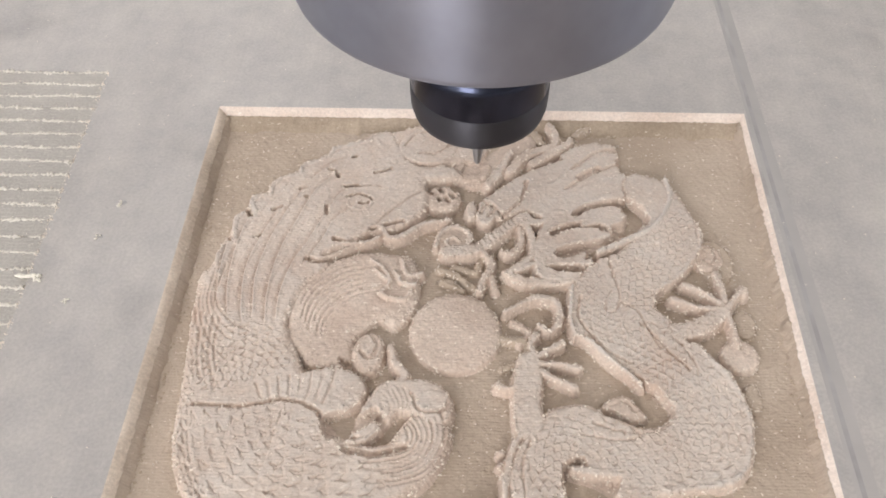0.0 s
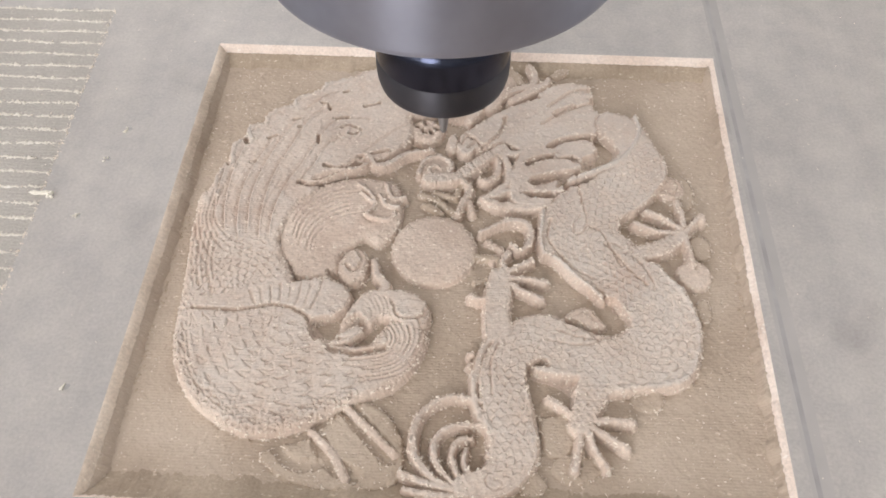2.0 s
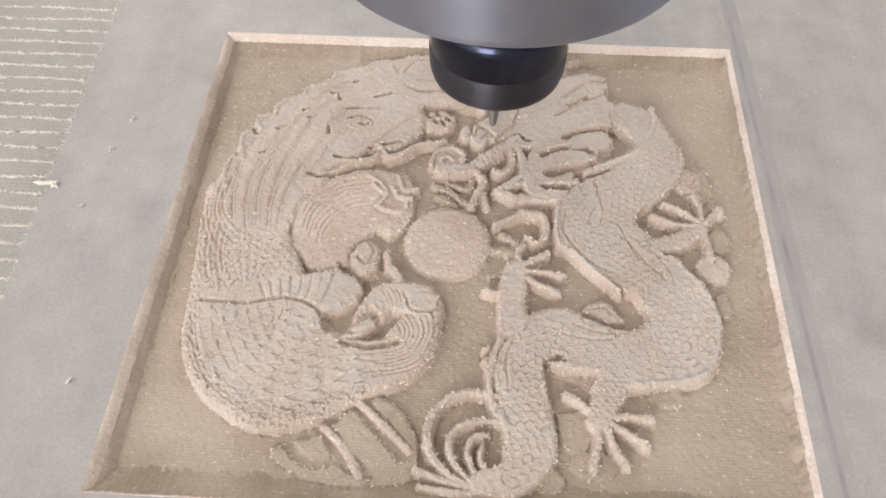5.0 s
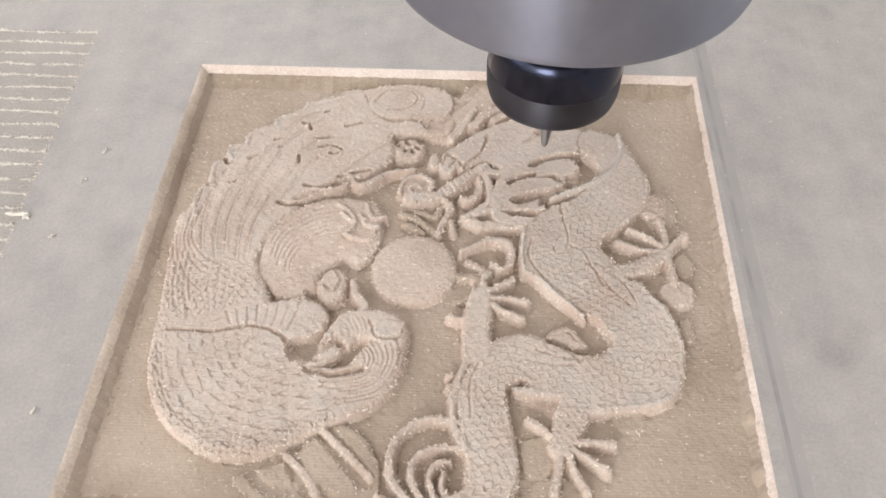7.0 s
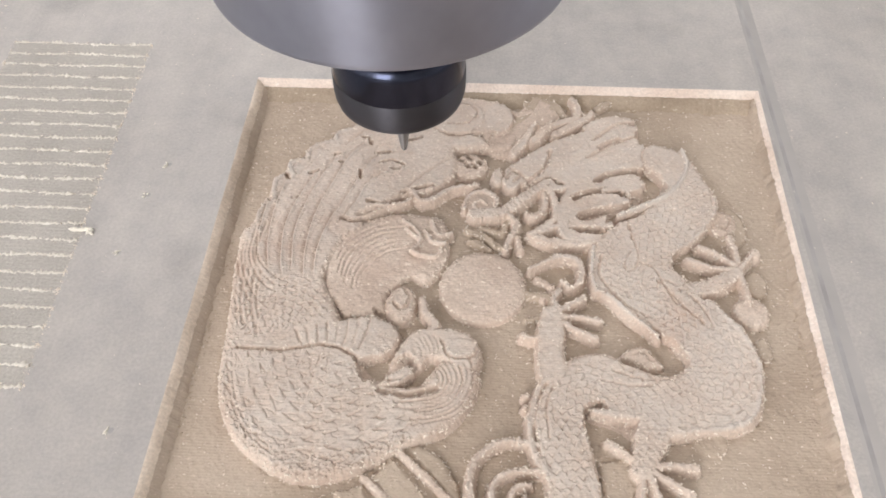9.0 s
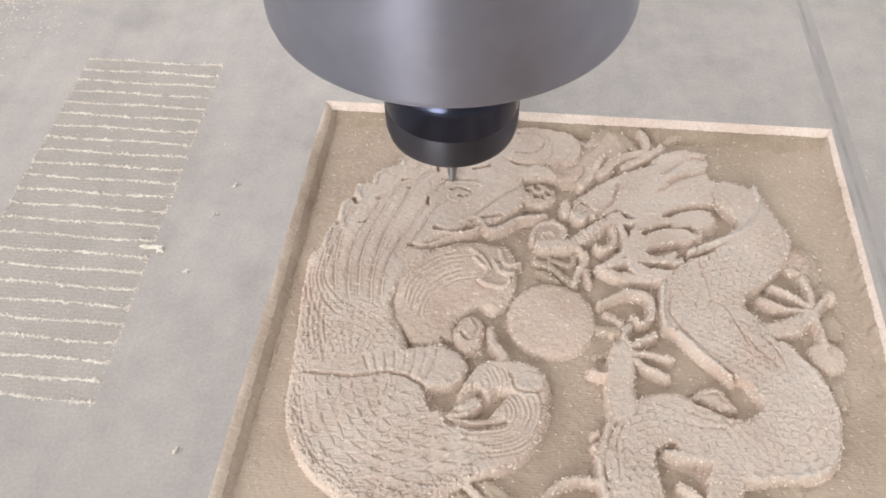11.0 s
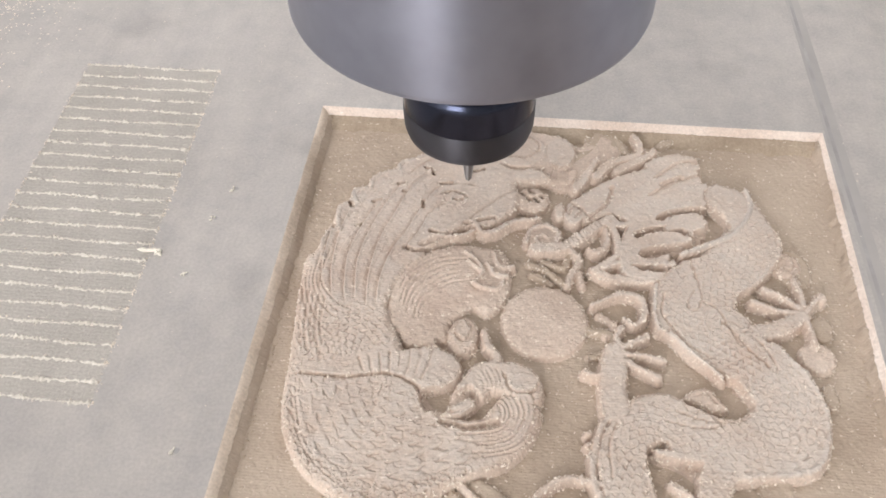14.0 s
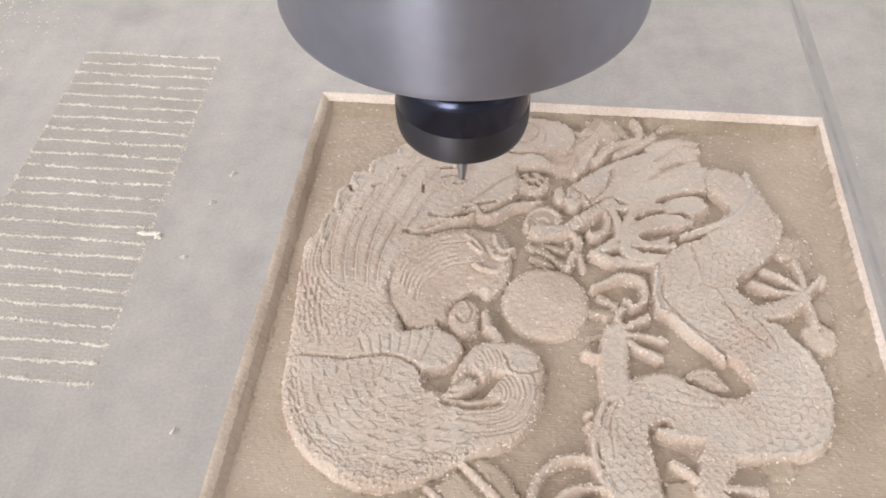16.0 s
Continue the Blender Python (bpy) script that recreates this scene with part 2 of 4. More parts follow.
def board_face():
    xs = [-700, TX0, TX1, X0, X1, 700]
    ys = [-400, Y0, TY0, Y1, TY1, 700]
    bm = bmesh.new()
    top = {}
    for i, x in enumerate(xs):
        for j, y in enumerate(ys):
            xx = x
            if i in (1, 2):
                xx += (TY1 - min(TY1, max(TY0, y))) * SHEAR
            if i == 4:
                xx = X1F + (X1 - X1F) * min(1, max(0, (y - Y0) / (Y1 - Y0)))
            top[i, j] = bm.verts.new((xx * MM, y * MM, 0))
    for i in range(5):
        for j in range(5):
            if (i == 3 and j in (1, 2)) or (i == 1 and j in (2, 3)):
                continue
            bm.faces.new([top[i, j], top[i + 1, j], top[i + 1, j + 1], top[i, j + 1]])
    for e in [e for e in bm.edges if len(e.link_faces) == 1]:
        a, b = e.verts
        edge = abs(a.co.x) > 0.69 and abs(b.co.x) > 0.69 or a.co.y == b.co.y and a.co.y in (top[0, 0].co.y, top[0, 5].co.y)
        if edge:
            low = [bm.verts.new((v.co.x, v.co.y, -0.018)) for v in (a, b)]
            bm.faces.new([a, b, low[1], low[0]])
    bmesh.ops.remove_doubles(bm, verts=bm.verts[:], dist=1e-6)
    bmesh.ops.recalc_face_normals(bm, faces=bm.faces[:])
    return bm


part("board_face", board_face(), FACE, board, "smooth grey factory face with smudges")
part("board_underside", box(-0.7, 0.7, -0.4, 0.7, -0.018, -0.0135), WALLED, board)
# thin strip, slightly darker than the face, along the right rim
part("darker_band", box(0.0703, 0.0745, -0.3, 0.5, -0.0004, 0.00002), DULL_BAND, board, "dull, slightly darker grey band along the recess")
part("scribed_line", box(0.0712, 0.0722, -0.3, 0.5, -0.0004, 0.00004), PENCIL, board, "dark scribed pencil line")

# ---- the relief, sculpted stroke by stroke as heights above the recess floor (mm) ----
STEP = 0.165
GX = np.arange(X0 - 0.3, X1 + 0.3, STEP)
GY = np.arange(Y0 - 0.3, Y1 + 0.3, STEP)
H = np.zeros((len(GX), len(GY)))
OWNER = np.zeros(H.shape, dtype=np.int32)
NAMES = ["recess_floor", "phoenix", "dragon", "pearl"]


_w = np.random.default_rng(3).normal(0, 1, (len(GX) // 6 + 3, len(GY) // 6 + 3))
_i, _j = np.arange(len(GX)) / 6, np.arange(len(GY)) / 6
WOBBLE = np.array([np.interp(_j, np.arange(_w.shape[1]), row) for row in _w])
WOBBLE = np.array([np.interp(_i, np.arange(_w.shape[0]), col) for col in WOBBLE.T]).T


def curve(points, closed=False, per=7):
    """A smooth line through the points (Catmull-Rom)."""
    p = np.array(points, dtype=float)
    if len(p) == 2 and not closed:
        return np.linspace(p[0], p[1], per)
    p = np.vstack([p[-1], p, p[0], p[1]]) if closed else np.vstack([2 * p[0] - p[1], p, 2 * p[-1] - p[-2]])
    out = []
    for a, b, c, d in zip(p, p[1:], p[2:], p[3:]):
        for t in np.linspace(0, 1, per, endpoint=False):
            out.append(0.5 * (2 * b + (c - a) * t + (2 * a - 5 * b + 4 * c - d) * t * t + (3 * b - a - 3 * c + d) * t ** 3))
    if not closed:
        out.append(p[-2])
    return np.array(out)


def patch(line, pad):
    lo, hi = line.min(0) - pad, line.max(0) + pad
    i0, i1 = np.searchsorted(GX, (lo[0], hi[0]))
    j0, j1 = np.searchsorted(GY, (lo[1], hi[1]))
    return slice(i0, i1), slice(j0, j1)


def owner(name):
    if name == "cloud":
        NAMES.append("cloud")
        return len(NAMES) - 1
    return NAMES.index(name)


def raise_to(name, window, h):
    now = H[window]
    over = h > now + 0.02
    now[over] = h[over]
    OWNER[window][over] = owner(name)


def inside(line, xx, yy):
    hit = np.zeros(xx.shape, dtype=bool)
    for (ax, ay), (bx, by) in zip(line, np.roll(line, -1, 0)):
        if ay != by:
            hit ^= ((ay > yy) != (by > yy)) & (xx < (bx - ax) * (yy - ay) / (by - ay) + ax)
    return hit


def distance(line, xx, yy, widths=None):
    """Distance to the line; with widths, in parts of the half width there."""
    best = np.full(xx.shape, 1e9)
    for k in range(len(line) - 1):
        a, d = line[k], line[k + 1] - line[k]
        w = max(d @ d, 1e-9)
        t = np.clip(((xx - a[0]) * d[0] + (yy - a[1]) * d[1]) / w, 0, 1)
        r = np.hypot(xx - a[0] - t * d[0], yy - a[1] - t * d[1])
        if widths is not None:
            r = r / (widths[k] + (widths[k + 1] - widths[k]) * t)
        np.minimum(best, r, out=best)
    return best


def mound(name, top, edge, points):
    line = curve(points, True, 5)
    w = patch(line, 0.5)
    xx, yy = np.meshgrid(GX[w[0]], GY[w[1]], indexing="ij")
    d = distance(np.vstack([line, line[:1]]), xx, yy)
    u = np.clip(d / (edge * 1.9), 0, 1)
    raise_to(name, w, np.where(inside(line, xx, yy), top * (0.42 + 0.58 * np.sqrt(1 - (1 - u) ** 2)), 0))


def disc(name, top, edge, centre, rx, ry):
    a = np.linspace(0, 2 * np.pi, 28, endpoint=False)
    mound(name, top, edge, np.c_[centre[0] + rx * np.cos(a), centre[1] + ry * np.sin(a)])


def rope(name, top, points, widths):
    line = curve(points)
    wid = np.interp(np.linspace(0, 1, len(line)), np.linspace(0, 1, len(widths)), widths) if len(widths) > 1 else np.full(len(line), widths[0])
    w = patch(line, max(widths) + 0.5)
    xx, yy = np.meshgrid(GX[w[0]], GY[w[1]], indexing="ij")
    u = np.clip(distance(line, xx, yy, wid), 0, 1)
    dome = np.sqrt(1 - u ** (3 if max(widths) < 3 else 4))
    bead = 0.32 * np.exp(-((u - 0.88) / 0.05) ** 2) if max(widths) > 3 else 0
    raise_to(name, w, np.where(u < 1, top * (0.5 + 0.5 * dome) + bead, 0))


TOP, LOW, DETAIL = 3.45, 0.9, np.zeros(H.shape)


def level(h):
    """The board's own face limits the relief: what would rise past it is pressed flat."""
    return np.where(h > TOP - 0.35, TOP - 0.35 + 0.35 * (h - TOP + 0.35), h)


def cut(depth, width, points):
    line = curve(points)
    w = patch(line, width + 0.5)
    xx, yy = np.meshgrid(GX[w[0]], GY[w[1]], indexing="ij")
    u = np.clip(distance(line, xx, yy) / width, 0, 1)
    H[w] = np.minimum(H[w], np.maximum(level(H[w]) - depth * (1 - u ** 3), np.minimum(H[w], 0.1)) + np.where(u < 1, 0, 99))


def pit(floor, edge, points):
    """A hollow with steep sides down to that height."""
    line = curve(points, True, 5)
    w = patch(line, 0.5)
    xx, yy = np.meshgrid(GX[w[0]], GY[w[1]], indexing="ij")
    u = np.clip(distance(np.vstack([line, line[:1]]), xx, yy) / edge, 0, 1)
    sunk = floor + (level(H[w]) - floor) * (1 - u) ** 2
    H[w] = np.where(inside(line, xx, yy), np.minimum(H[w], sunk), H[w])


def fan(depth, width, count, first, last):
    """Grooves that pass evenly from the first line over to the last."""
    a, b = np.array(first), np.array(last)
    for k in range(count):
        t = (k + 0.5) / count
        line = curve(a + (b - a) * t)
        n = len(line)
        i, j = int(n * 0.22 * random.random()), n - int(n * 0.22 * random.random())
        cut(depth * random.uniform(0.45, 1.25), width * random.uniform(0.7, 1.15), line[i:j:3])


def nearest(line, xx, yy):
    """Distance to the line, the way along it, and the side (1: to its right)."""
    best, along, side = np.full(xx.shape, 1e9), np.zeros(xx.shape), np.ones(xx.shape)
    gone = 0.0
    for p, q in zip(line, line[1:]):
        d = q - p
        n = max(float(np.hypot(*d)), 1e-6)
        t = np.clip(((xx - p[0]) * d[0] + (yy - p[1]) * d[1]) / n ** 2, 0, 1)
        r = np.hypot(xx - p[0] - t * d[0], yy - p[1] - t * d[1])
        near = r < best
        best[near], along[near] = r[near], (gone + t * n)[near]
        side[near] = np.where((xx - p[0]) * d[1] - (yy - p[1]) * d[0] > 0, 1, -1)[near]
        gone += n
    return best, along, side


def ledge(depth, width, points):
    """The edge of a feather over the next one: a step down to the right of the line that fades away."""
    line = curve(points)
    w = patch(line, width * 4)
    xx, yy = np.meshgrid(GX[w[0]], GY[w[1]], indexing="ij")
    d, along, side = nearest(line, xx, yy)
    ends = np.clip(np.minimum(along, along.max() - along) / 2.5, 0, 1)
    drop = np.where(side > 0, -np.exp(-(d / width) ** 1.3), 0.35 * np.exp(-(d / (0.6 * width)) ** 2))
    DETAIL[w] += np.where(H[w] > 1.6, depth * ends * drop, 0)


def ridge(height, width, points):
    """A thin raised line on top of what is there."""
    line = curve(points)
    w = patch(line, width * 3)
    xx, yy = np.meshgrid(GX[w[0]], GY[w[1]], indexing="ij")
    d, along, _ = nearest(line, xx, yy)
    ends = np.clip(np.minimum(along, along.max() - along) / 1.5, 0, 1)
    DETAIL[w] += np.where(H[w] > 1.2, height * ends * np.exp(-(d / width) ** 2), 0)


def scale_rows(u, v, drift):
    """Height of overlapping scales in rows of v, each reaching over the row behind it."""
    u, v = u + 0.09 * drift, v + 0.13 * np.roll(drift, 5, 0)
    row = np.floor(v)
    a = np.abs((u + 0.5 * (row % 2)) % 1 - 0.5)
    b = v - row
    edge = b - 2.6 * a * a
    over = np.where(edge >= 0, edge, b + 1 - 2.6 * (0.5 - a) ** 2)
    return 0.55 * (0.75 - over) - 0.5 * np.exp(-(edge / 0.17) ** 2)


def scales(size, depth, turn, points, long=0.75):
    """Straight rows of scales inside the outline."""
    line = curve(points, True, 5)
    w = patch(line, 0.5)
    xx, yy = np.meshgrid(GX[w[0]], GY[w[1]], indexing="ij")
    c, s = math.cos(radians(turn)), math.sin(radians(turn))
    drift = WOBBLE[w[0], w[1]]
    h = scale_rows((c * xx + s * yy) / size, (c * yy - s * xx) / (size * long), drift)
    DETAIL[w] += np.where(inside(line, xx, yy) & (H[w] > 1.7), depth * h * (0.85 + 0.5 * drift), 0)


def scales_along(name, size, depth, long, halves, points, outline=None):
    """Rows of scales that follow a body's bends; halves: half width of the body along its way."""
    line = curve(points)
    w = patch(line, max(halves) + 1)
    xx, yy = np.meshgrid(GX[w[0]], GY[w[1]], indexing="ij")
    d, along, side = nearest(line, xx, yy)
    half = np.interp(along / along.max(), np.linspace(0, 1, len(halves)), halves)
    drift = WOBBLE[w[0], w[1]]
    h = scale_rows(side * d / size, along / (size * long), drift)
    on = (d < half) & (H[w] > 1.9) & (OWNER[w] == NAMES.index(name))
    if outline:
        on &= inside(curve(outline, True, 5), xx, yy)
    fade = np.clip((half - d) / 1.5, 0, 1)
    DETAIL[w] += np.where(on, depth * fade * h * np.clip(0.9 + 0.35 * drift, 0.3, 1.5), 0)


# low clouds and leaves behind the animals
mound("cloud", 1.24, 0.84, [(-36.4, -49.3), (-26.8, -45.8), (-20.7, -38.8), (-13.9, -38.4), (-8.6, -45), (-8.1, -52.1), (-11.3, -55.8), (-25.3, -56.5), (-33.5, -53.2)])
cut(1.12, 1.5, [(-33.6, -48.4), (-29.7, -51.8), (-25.2, -51.6)])
cut(1.12, 2.0, [(-25.3, -46.8), (-21.9, -51.4), (-17.2, -53.6)])
cut(1.19, 2.2, [(-20.4, -39.2), (-15.8, -44), (-10.9, -49.2)])
rope("cloud", 1.61, [(-26.9, -44.8), (-21.8, -49.4), (-19, -54.4)], [0.79])
rope("cloud", 1.61, [(-20.7, -39), (-14.5, -44.3), (-9.6, -48.8)], [0.71])
disc("cloud", 1.86, 0.6, (55.6, -2.4), 3.9, 4.1)
disc("cloud", 1.36, 0.6, (56.5, -12.1), 1.8, 3.3)
disc("cloud", 1.24, 0.54, (58.0, 5.8), 2.8, 3.7)
disc("cloud", 1.36, 0.72, (54.7, 22.8), 4.1, 6.4)
disc("cloud", 1.98, 0.48, (52.9, 23.6), 3.6, 3.9)
cut(0.49, 0.4, [(50.6, 21.9), (50.7, 25), (53.4, 26.5), (55, 24.4), (53.5, 21.7), (52, 22.7)])
disc("cloud", 0.74, 0.6, (41.9, -34.0), 3.6, 2.9)
disc("cloud", 0.74, 0.6, (26.4, -49.8), 4.9, 3.0)
disc("cloud", 1.36, 0.6, (17.4, -53.6), 3.1, 2.8)
mound("cloud", 0.99, 0.6, [(20.4, -34.9), (24.5, -34.7), (26.3, -42.1), (24.8, -47), (20.9, -47.2), (19.4, -42.4)])
mound("cloud", 1.61, 1.2, [(1.9, 58.9), (9.5, 68.8), (15.1, 60.6), (8.9, 53.5), (2.3, 45), (-5.2, 46.2), (-6.3, 51.7)])
mound("cloud", 2.85, 0.9, [(-23.4, 62), (-14.3, 65.8), (-1.6, 64.9), (2.6, 58.7), (1.2, 54), (-4, 51.8), (-13.1, 51), (-20.9, 52.8)])
disc("cloud", 3.22, 0.42, (-12.9, 57.8), 7.8, 6.6)
disc("cloud", 3.04, 0.42, (-1.6, 58.0), 4.2, 5.9)
cut(0.42, 0.4, [(-18.8, 57.9), (-15.7, 62.3), (-9.4, 62.6), (-7.3, 58.9), (-10.4, 55.2), (-15.1, 54.9)])
rope("cloud", 1.74, [(2, 56.5), (6.4, 61.3), (9.5, 68.6)], [1.4])
rope("cloud", 1.61, [(6.3, 65), (11.9, 66.5), (15.8, 63.1)], [1.1])
rope("cloud", 2.23, [(-4.1, 52.3), (-6, 47.7), (0.7, 48), (2.1, 51.3)], [1.22])
# phoenix: wing, fan of barbs, breast, body
mound("phoenix", 2.29, 1.2, [(-40.7, -0.7), (-41.2, 9.5), (-37.1, 17.6), (-28.6, 22.5), (-21.5, 23.2), (-14.4, 20.9), (-13.2, 9.5), (-17.4, 2.4), (-21.5, 4), (-25.8, -0), (-26.8, -6.8), (-34.6, -7.5), (-37.6, -4.7)])
fan(0.33, 0.36, 7, [(-40.2, 2.7), (-38.3, 12.6), (-31.1, 19.3), (-21.4, 20.8)], [(-33, -1.6), (-32.4, 3.9), (-27.3, 10), (-19.3, 12)])
mound("phoenix", 3.1, 0.96, [(-22.8, 63.2), (-31.1, 60), (-35.3, 56.7), (-39.2, 52), (-43.5, 49.6), (-47.2, 45), (-50.6, 39.1), (-53.4, 34.1), (-53.8, 29.1), (-56.8, 20.3), (-43.4, 2.2), (-43.4, 9), (-38.4, 19.2), (-30.7, 24.3), (-25.6, 28.4), (-19.9, 29), (-13.3, 34.9), (-11.5, 40.1), (-12.6, 45.4), (-3.7, 46.9), (-7.1, 51.2), (-16.3, 51.9)])
mound("phoenix", 3.16, 1.32, [(-62.1, 17), (-62.9, 8), (-61.6, -3.7), (-60.6, -14.7), (-59.9, -24.9), (-57.3, -33), (-52, -39.9), (-44.7, -44.5), (-38.8, -46.3), (-31.2, -45.1), (-23.8, -41.1), (-18.4, -37.8), (-11.7, -34.9), (-6.9, -29.3), (-4.7, -22.3), (-8.1, -18.2), (-13, -18.4), (-17.4, -24.4), (-24.6, -24.6), (-30.1, -19.3), (-35.2, -10.4), (-39.8, -1.1), (-44.2, 5.4), (-50.1, 8.6)])
mound("phoenix", 3.04, 0.96, [(-25.5, 61.9), (-34.3, 56.8), (-40, 53.1), (-45.3, 47.2), (-53.1, 36.2), (-57, 29.9), (-59.2, 23), (-62, 16.2), (-63, 8.1), (-61.8, -3.7), (-60.7, -14.6), (-60, -24.8), (-57.3, -32.9), (-52.1, -39.8), (-44.8, -44.5), (-38.9, -46), (-36.7, -38.5), (-32.6, -19.3), (-39.9, -1), (-41.3, 3.9), (-38.6, 12.8), (-33.9, 18.5), (-36.3, 25.9), (-25.8, 34.4)])
# wing: outer feathers with hooked rims, ledges between them, notches and slits
rope("phoenix", 3.3, [(-59.3, 15), (-58, 24), (-55.6, 31.5), (-52.3, 37.3), (-48.3, 42.6), (-42.8, 48), (-36.5, 53), (-29, 57.4)], [1.6, 2.2, 2.4, 2.4, 2.2])
ledge(0.5, 0.75, [(-58.5, 25.7), (-58.9, 16.3), (-57.7, 5.6)])
ledge(0.5, 0.75, [(-54.9, 33.4), (-56.4, 23.9), (-56.3, 12.7), (-54.6, 4.1)])
ledge(0.5, 0.75, [(-47.7, 35.8), (-51.1, 26.7), (-53, 17.5), (-52.3, 7.6), (-50.8, 1.7)])
ledge(0.5, 0.75, [(-42.9, 42.3), (-46.4, 34.2), (-49.2, 24.2), (-50.4, 14.8), (-49.1, 3.5)])
ledge(0.5, 0.75, [(-35.8, 47.3), (-40.1, 41.8), (-43.2, 32.3), (-46, 22.5), (-47, 11.4), (-46.1, 1.9)])
ledge(0.5, 0.75, [(-36.7, 35.3), (-39.4, 26.6), (-42.6, 18.9), (-44.2, 9.7), (-43.8, 2.9)])
ledge(0.5, 0.75, [(-29, 37.1), (-34.4, 32.3), (-36.5, 26.3), (-40.3, 18)])
ledge(0.5, 0.75, [(-31.7, 53.5), (-36.7, 51.2), (-42, 44.9)])
ledge(0.5, 0.75, [(-22, 42.6), (-28.1, 42.9), (-33.2, 41.4), (-36.3, 35.7)])
ledge(0.5, 0.75, [(-11.5, 43), (-17.2, 38.6), (-21.3, 34.3), (-24.6, 30.2)])
cut(1.7, 0.75, [(-58.8, 27.7), (-58, 25.8)])
cut(1.7, 0.70, [(-55.5, 34.4), (-54.7, 33)])
cut(1.7, 0.42, [(-37.6, 48.7), (-35.7, 48.2), (-35, 46.5)])
cut(1.7, 0.40, [(-43.9, 42), (-42.3, 42.5)])
cut(1.7, 0.35, [(-42.6, 39.5), (-41.8, 39.8)])
cut(1.7, 0.50, [(-36.7, 36.7), (-36.5, 34.1)])
cut(1.7, 0.40, [(-52.5, 26.4), (-51.2, 27.2)])
cut(1.7, 0.40, [(-32.1, 53.2), (-30.8, 53.7)])
cut(1.7, 0.50, [(-25.9, 47.8), (-23.3, 48.5), (-21.9, 49.5)])
cut(1.7, 0.35, [(-49.6, 35.1), (-47.5, 36.2)])
cut(1.7, 0.75, [(-33.6, 26.5), (-30.9, 25.3), (-27, 25.2), (-23.2, 26)])
cut(1.7, 0.80, [(-39.1, 20.5), (-37, 19.7), (-34.3, 20.7), (-32.6, 21.9)])
cut(1.7, 0.60, [(-25.3, 29.8), (-21.8, 30.9), (-17.9, 32.3)])
cut(1.7, 0.35, [(-32.2, 39.4), (-29.4, 40.6), (-26.3, 39.4), (-26.8, 37.6), (-29, 37.5)])
cut(1.7, 0.35, [(-33.4, 43.1), (-29.7, 43.7)])
rope("phoenix", 4.1, [(-56.5, 24.5), (-57.6, 28.7), (-57.8, 32.1), (-56.7, 33.3)], [0.6, 0.8, 0.5])
rope("phoenix", 4.1, [(-53.7, 34.3), (-55, 36.9), (-54.1, 39), (-52.1, 39.7)], [0.6, 0.8, 0.5])
rope("phoenix", 4.1, [(-59, 15.3), (-59.8, 20.3), (-59.2, 23.4)], [0.6, 0.8, 0.5])
rope("phoenix", 4.1, [(-50.8, 39.8), (-50.8, 42.8), (-48.9, 45), (-45.4, 46.9)], [0.6, 0.8, 0.5])
rope("phoenix", 4.1, [(-44.7, 47.3), (-44, 50), (-41.4, 51.4), (-38.2, 53.4)], [0.6, 0.8, 0.5])
rope("phoenix", 4.1, [(-38.2, 53.4), (-36.5, 56.2), (-33.5, 57.2), (-28.2, 59.3)], [0.6, 0.8, 0.5])
rope("phoenix", 3.66, [(-31.8, 38), (-30.4, 36), (-27.4, 35.7), (-25.8, 37.6), (-27, 39.2), (-29.2, 38.7)], [0.3])
fan(0.07, 0.3, 6, [(-57, 4), (-59.5, 12), (-58.4, 22), (-55, 30)], [(-45, 3), (-45, 13), (-41, 24), (-33, 33)])
fan(0.06, 0.3, 5, [(-52, 30), (-45, 41), (-34, 51), (-22, 56)], [(-40, 27), (-34, 36), (-26, 44), (-14, 48)])
fan(0.28, 0.45, 5, [(-63, 11), (-60.7, -5.9), (-57, -16.6)], [(-55.3, 6), (-55.2, -4), (-52.1, -13.3)])
# breast feathers and body scales
fan(0.29, 0.36, 6, [(-63.5, 15.1), (-62.4, 5.4), (-59.1, -3.5), (-55.8, -8.7)], [(-57.1, 18.5), (-57.7, 9.3), (-52.7, 2.9), (-44.9, -0.1)])
scales_along("phoenix", 1.8, 0.42, 1.2, [4, 9, 11, 8], [(-36.5, -7), (-44, -4), (-52, -4.5), (-60, -9)], [(-58.6, 1.5), (-53.4, 2.8), (-42.3, 0.8), (-37.2, -5.5), (-38.4, -8.1), (-45.7, -11.3), (-55.2, -14.5), (-59.6, -9.1)])
mound("phoenix", 3.72, 1.2, [(-49.8, -15.4), (-44.1, -12.2), (-38.1, -9.9), (-30.7, -7.9), (-25.6, -8.9), (-22.5, -12.1), (-23.1, -15.5), (-25.9, -18), (-30, -19.3), (-32.6, -18.1), (-38.3, -16.6), (-44.5, -17.6), (-49.5, -17.2)])
fan(0.36, 0.34, 8, [(-46.8, -11.9), (-45.4, -14.5), (-44.2, -16.5)], [(-28.2, -8.5), (-28.9, -13.1), (-30.6, -18)])
scales_along("phoenix", 2.7, 0.4, 1.6, [9, 12, 15, 17, 14, 9], [(-12, -27), (-22, -30), (-33, -32.5), (-44, -31.5), (-52, -25), (-57, -17)],
             [(-57.4, -18.6), (-47, -18.4), (-37.6, -17.3), (-32, -21), (-28, -26), (-21, -29.5), (-16.7, -32.3), (-23, -39.1), (-31.5, -43.8), (-42.8, -44.4), (-52.6, -38.5), (-57.7, -30.8), (-58.8, -22.5)])
cut(1.05, 0.5, [(-57.2, -17.4), (-47.1, -17.5), (-38.6, -15.9), (-32.7, -17.8), (-30.9, -20.1)])
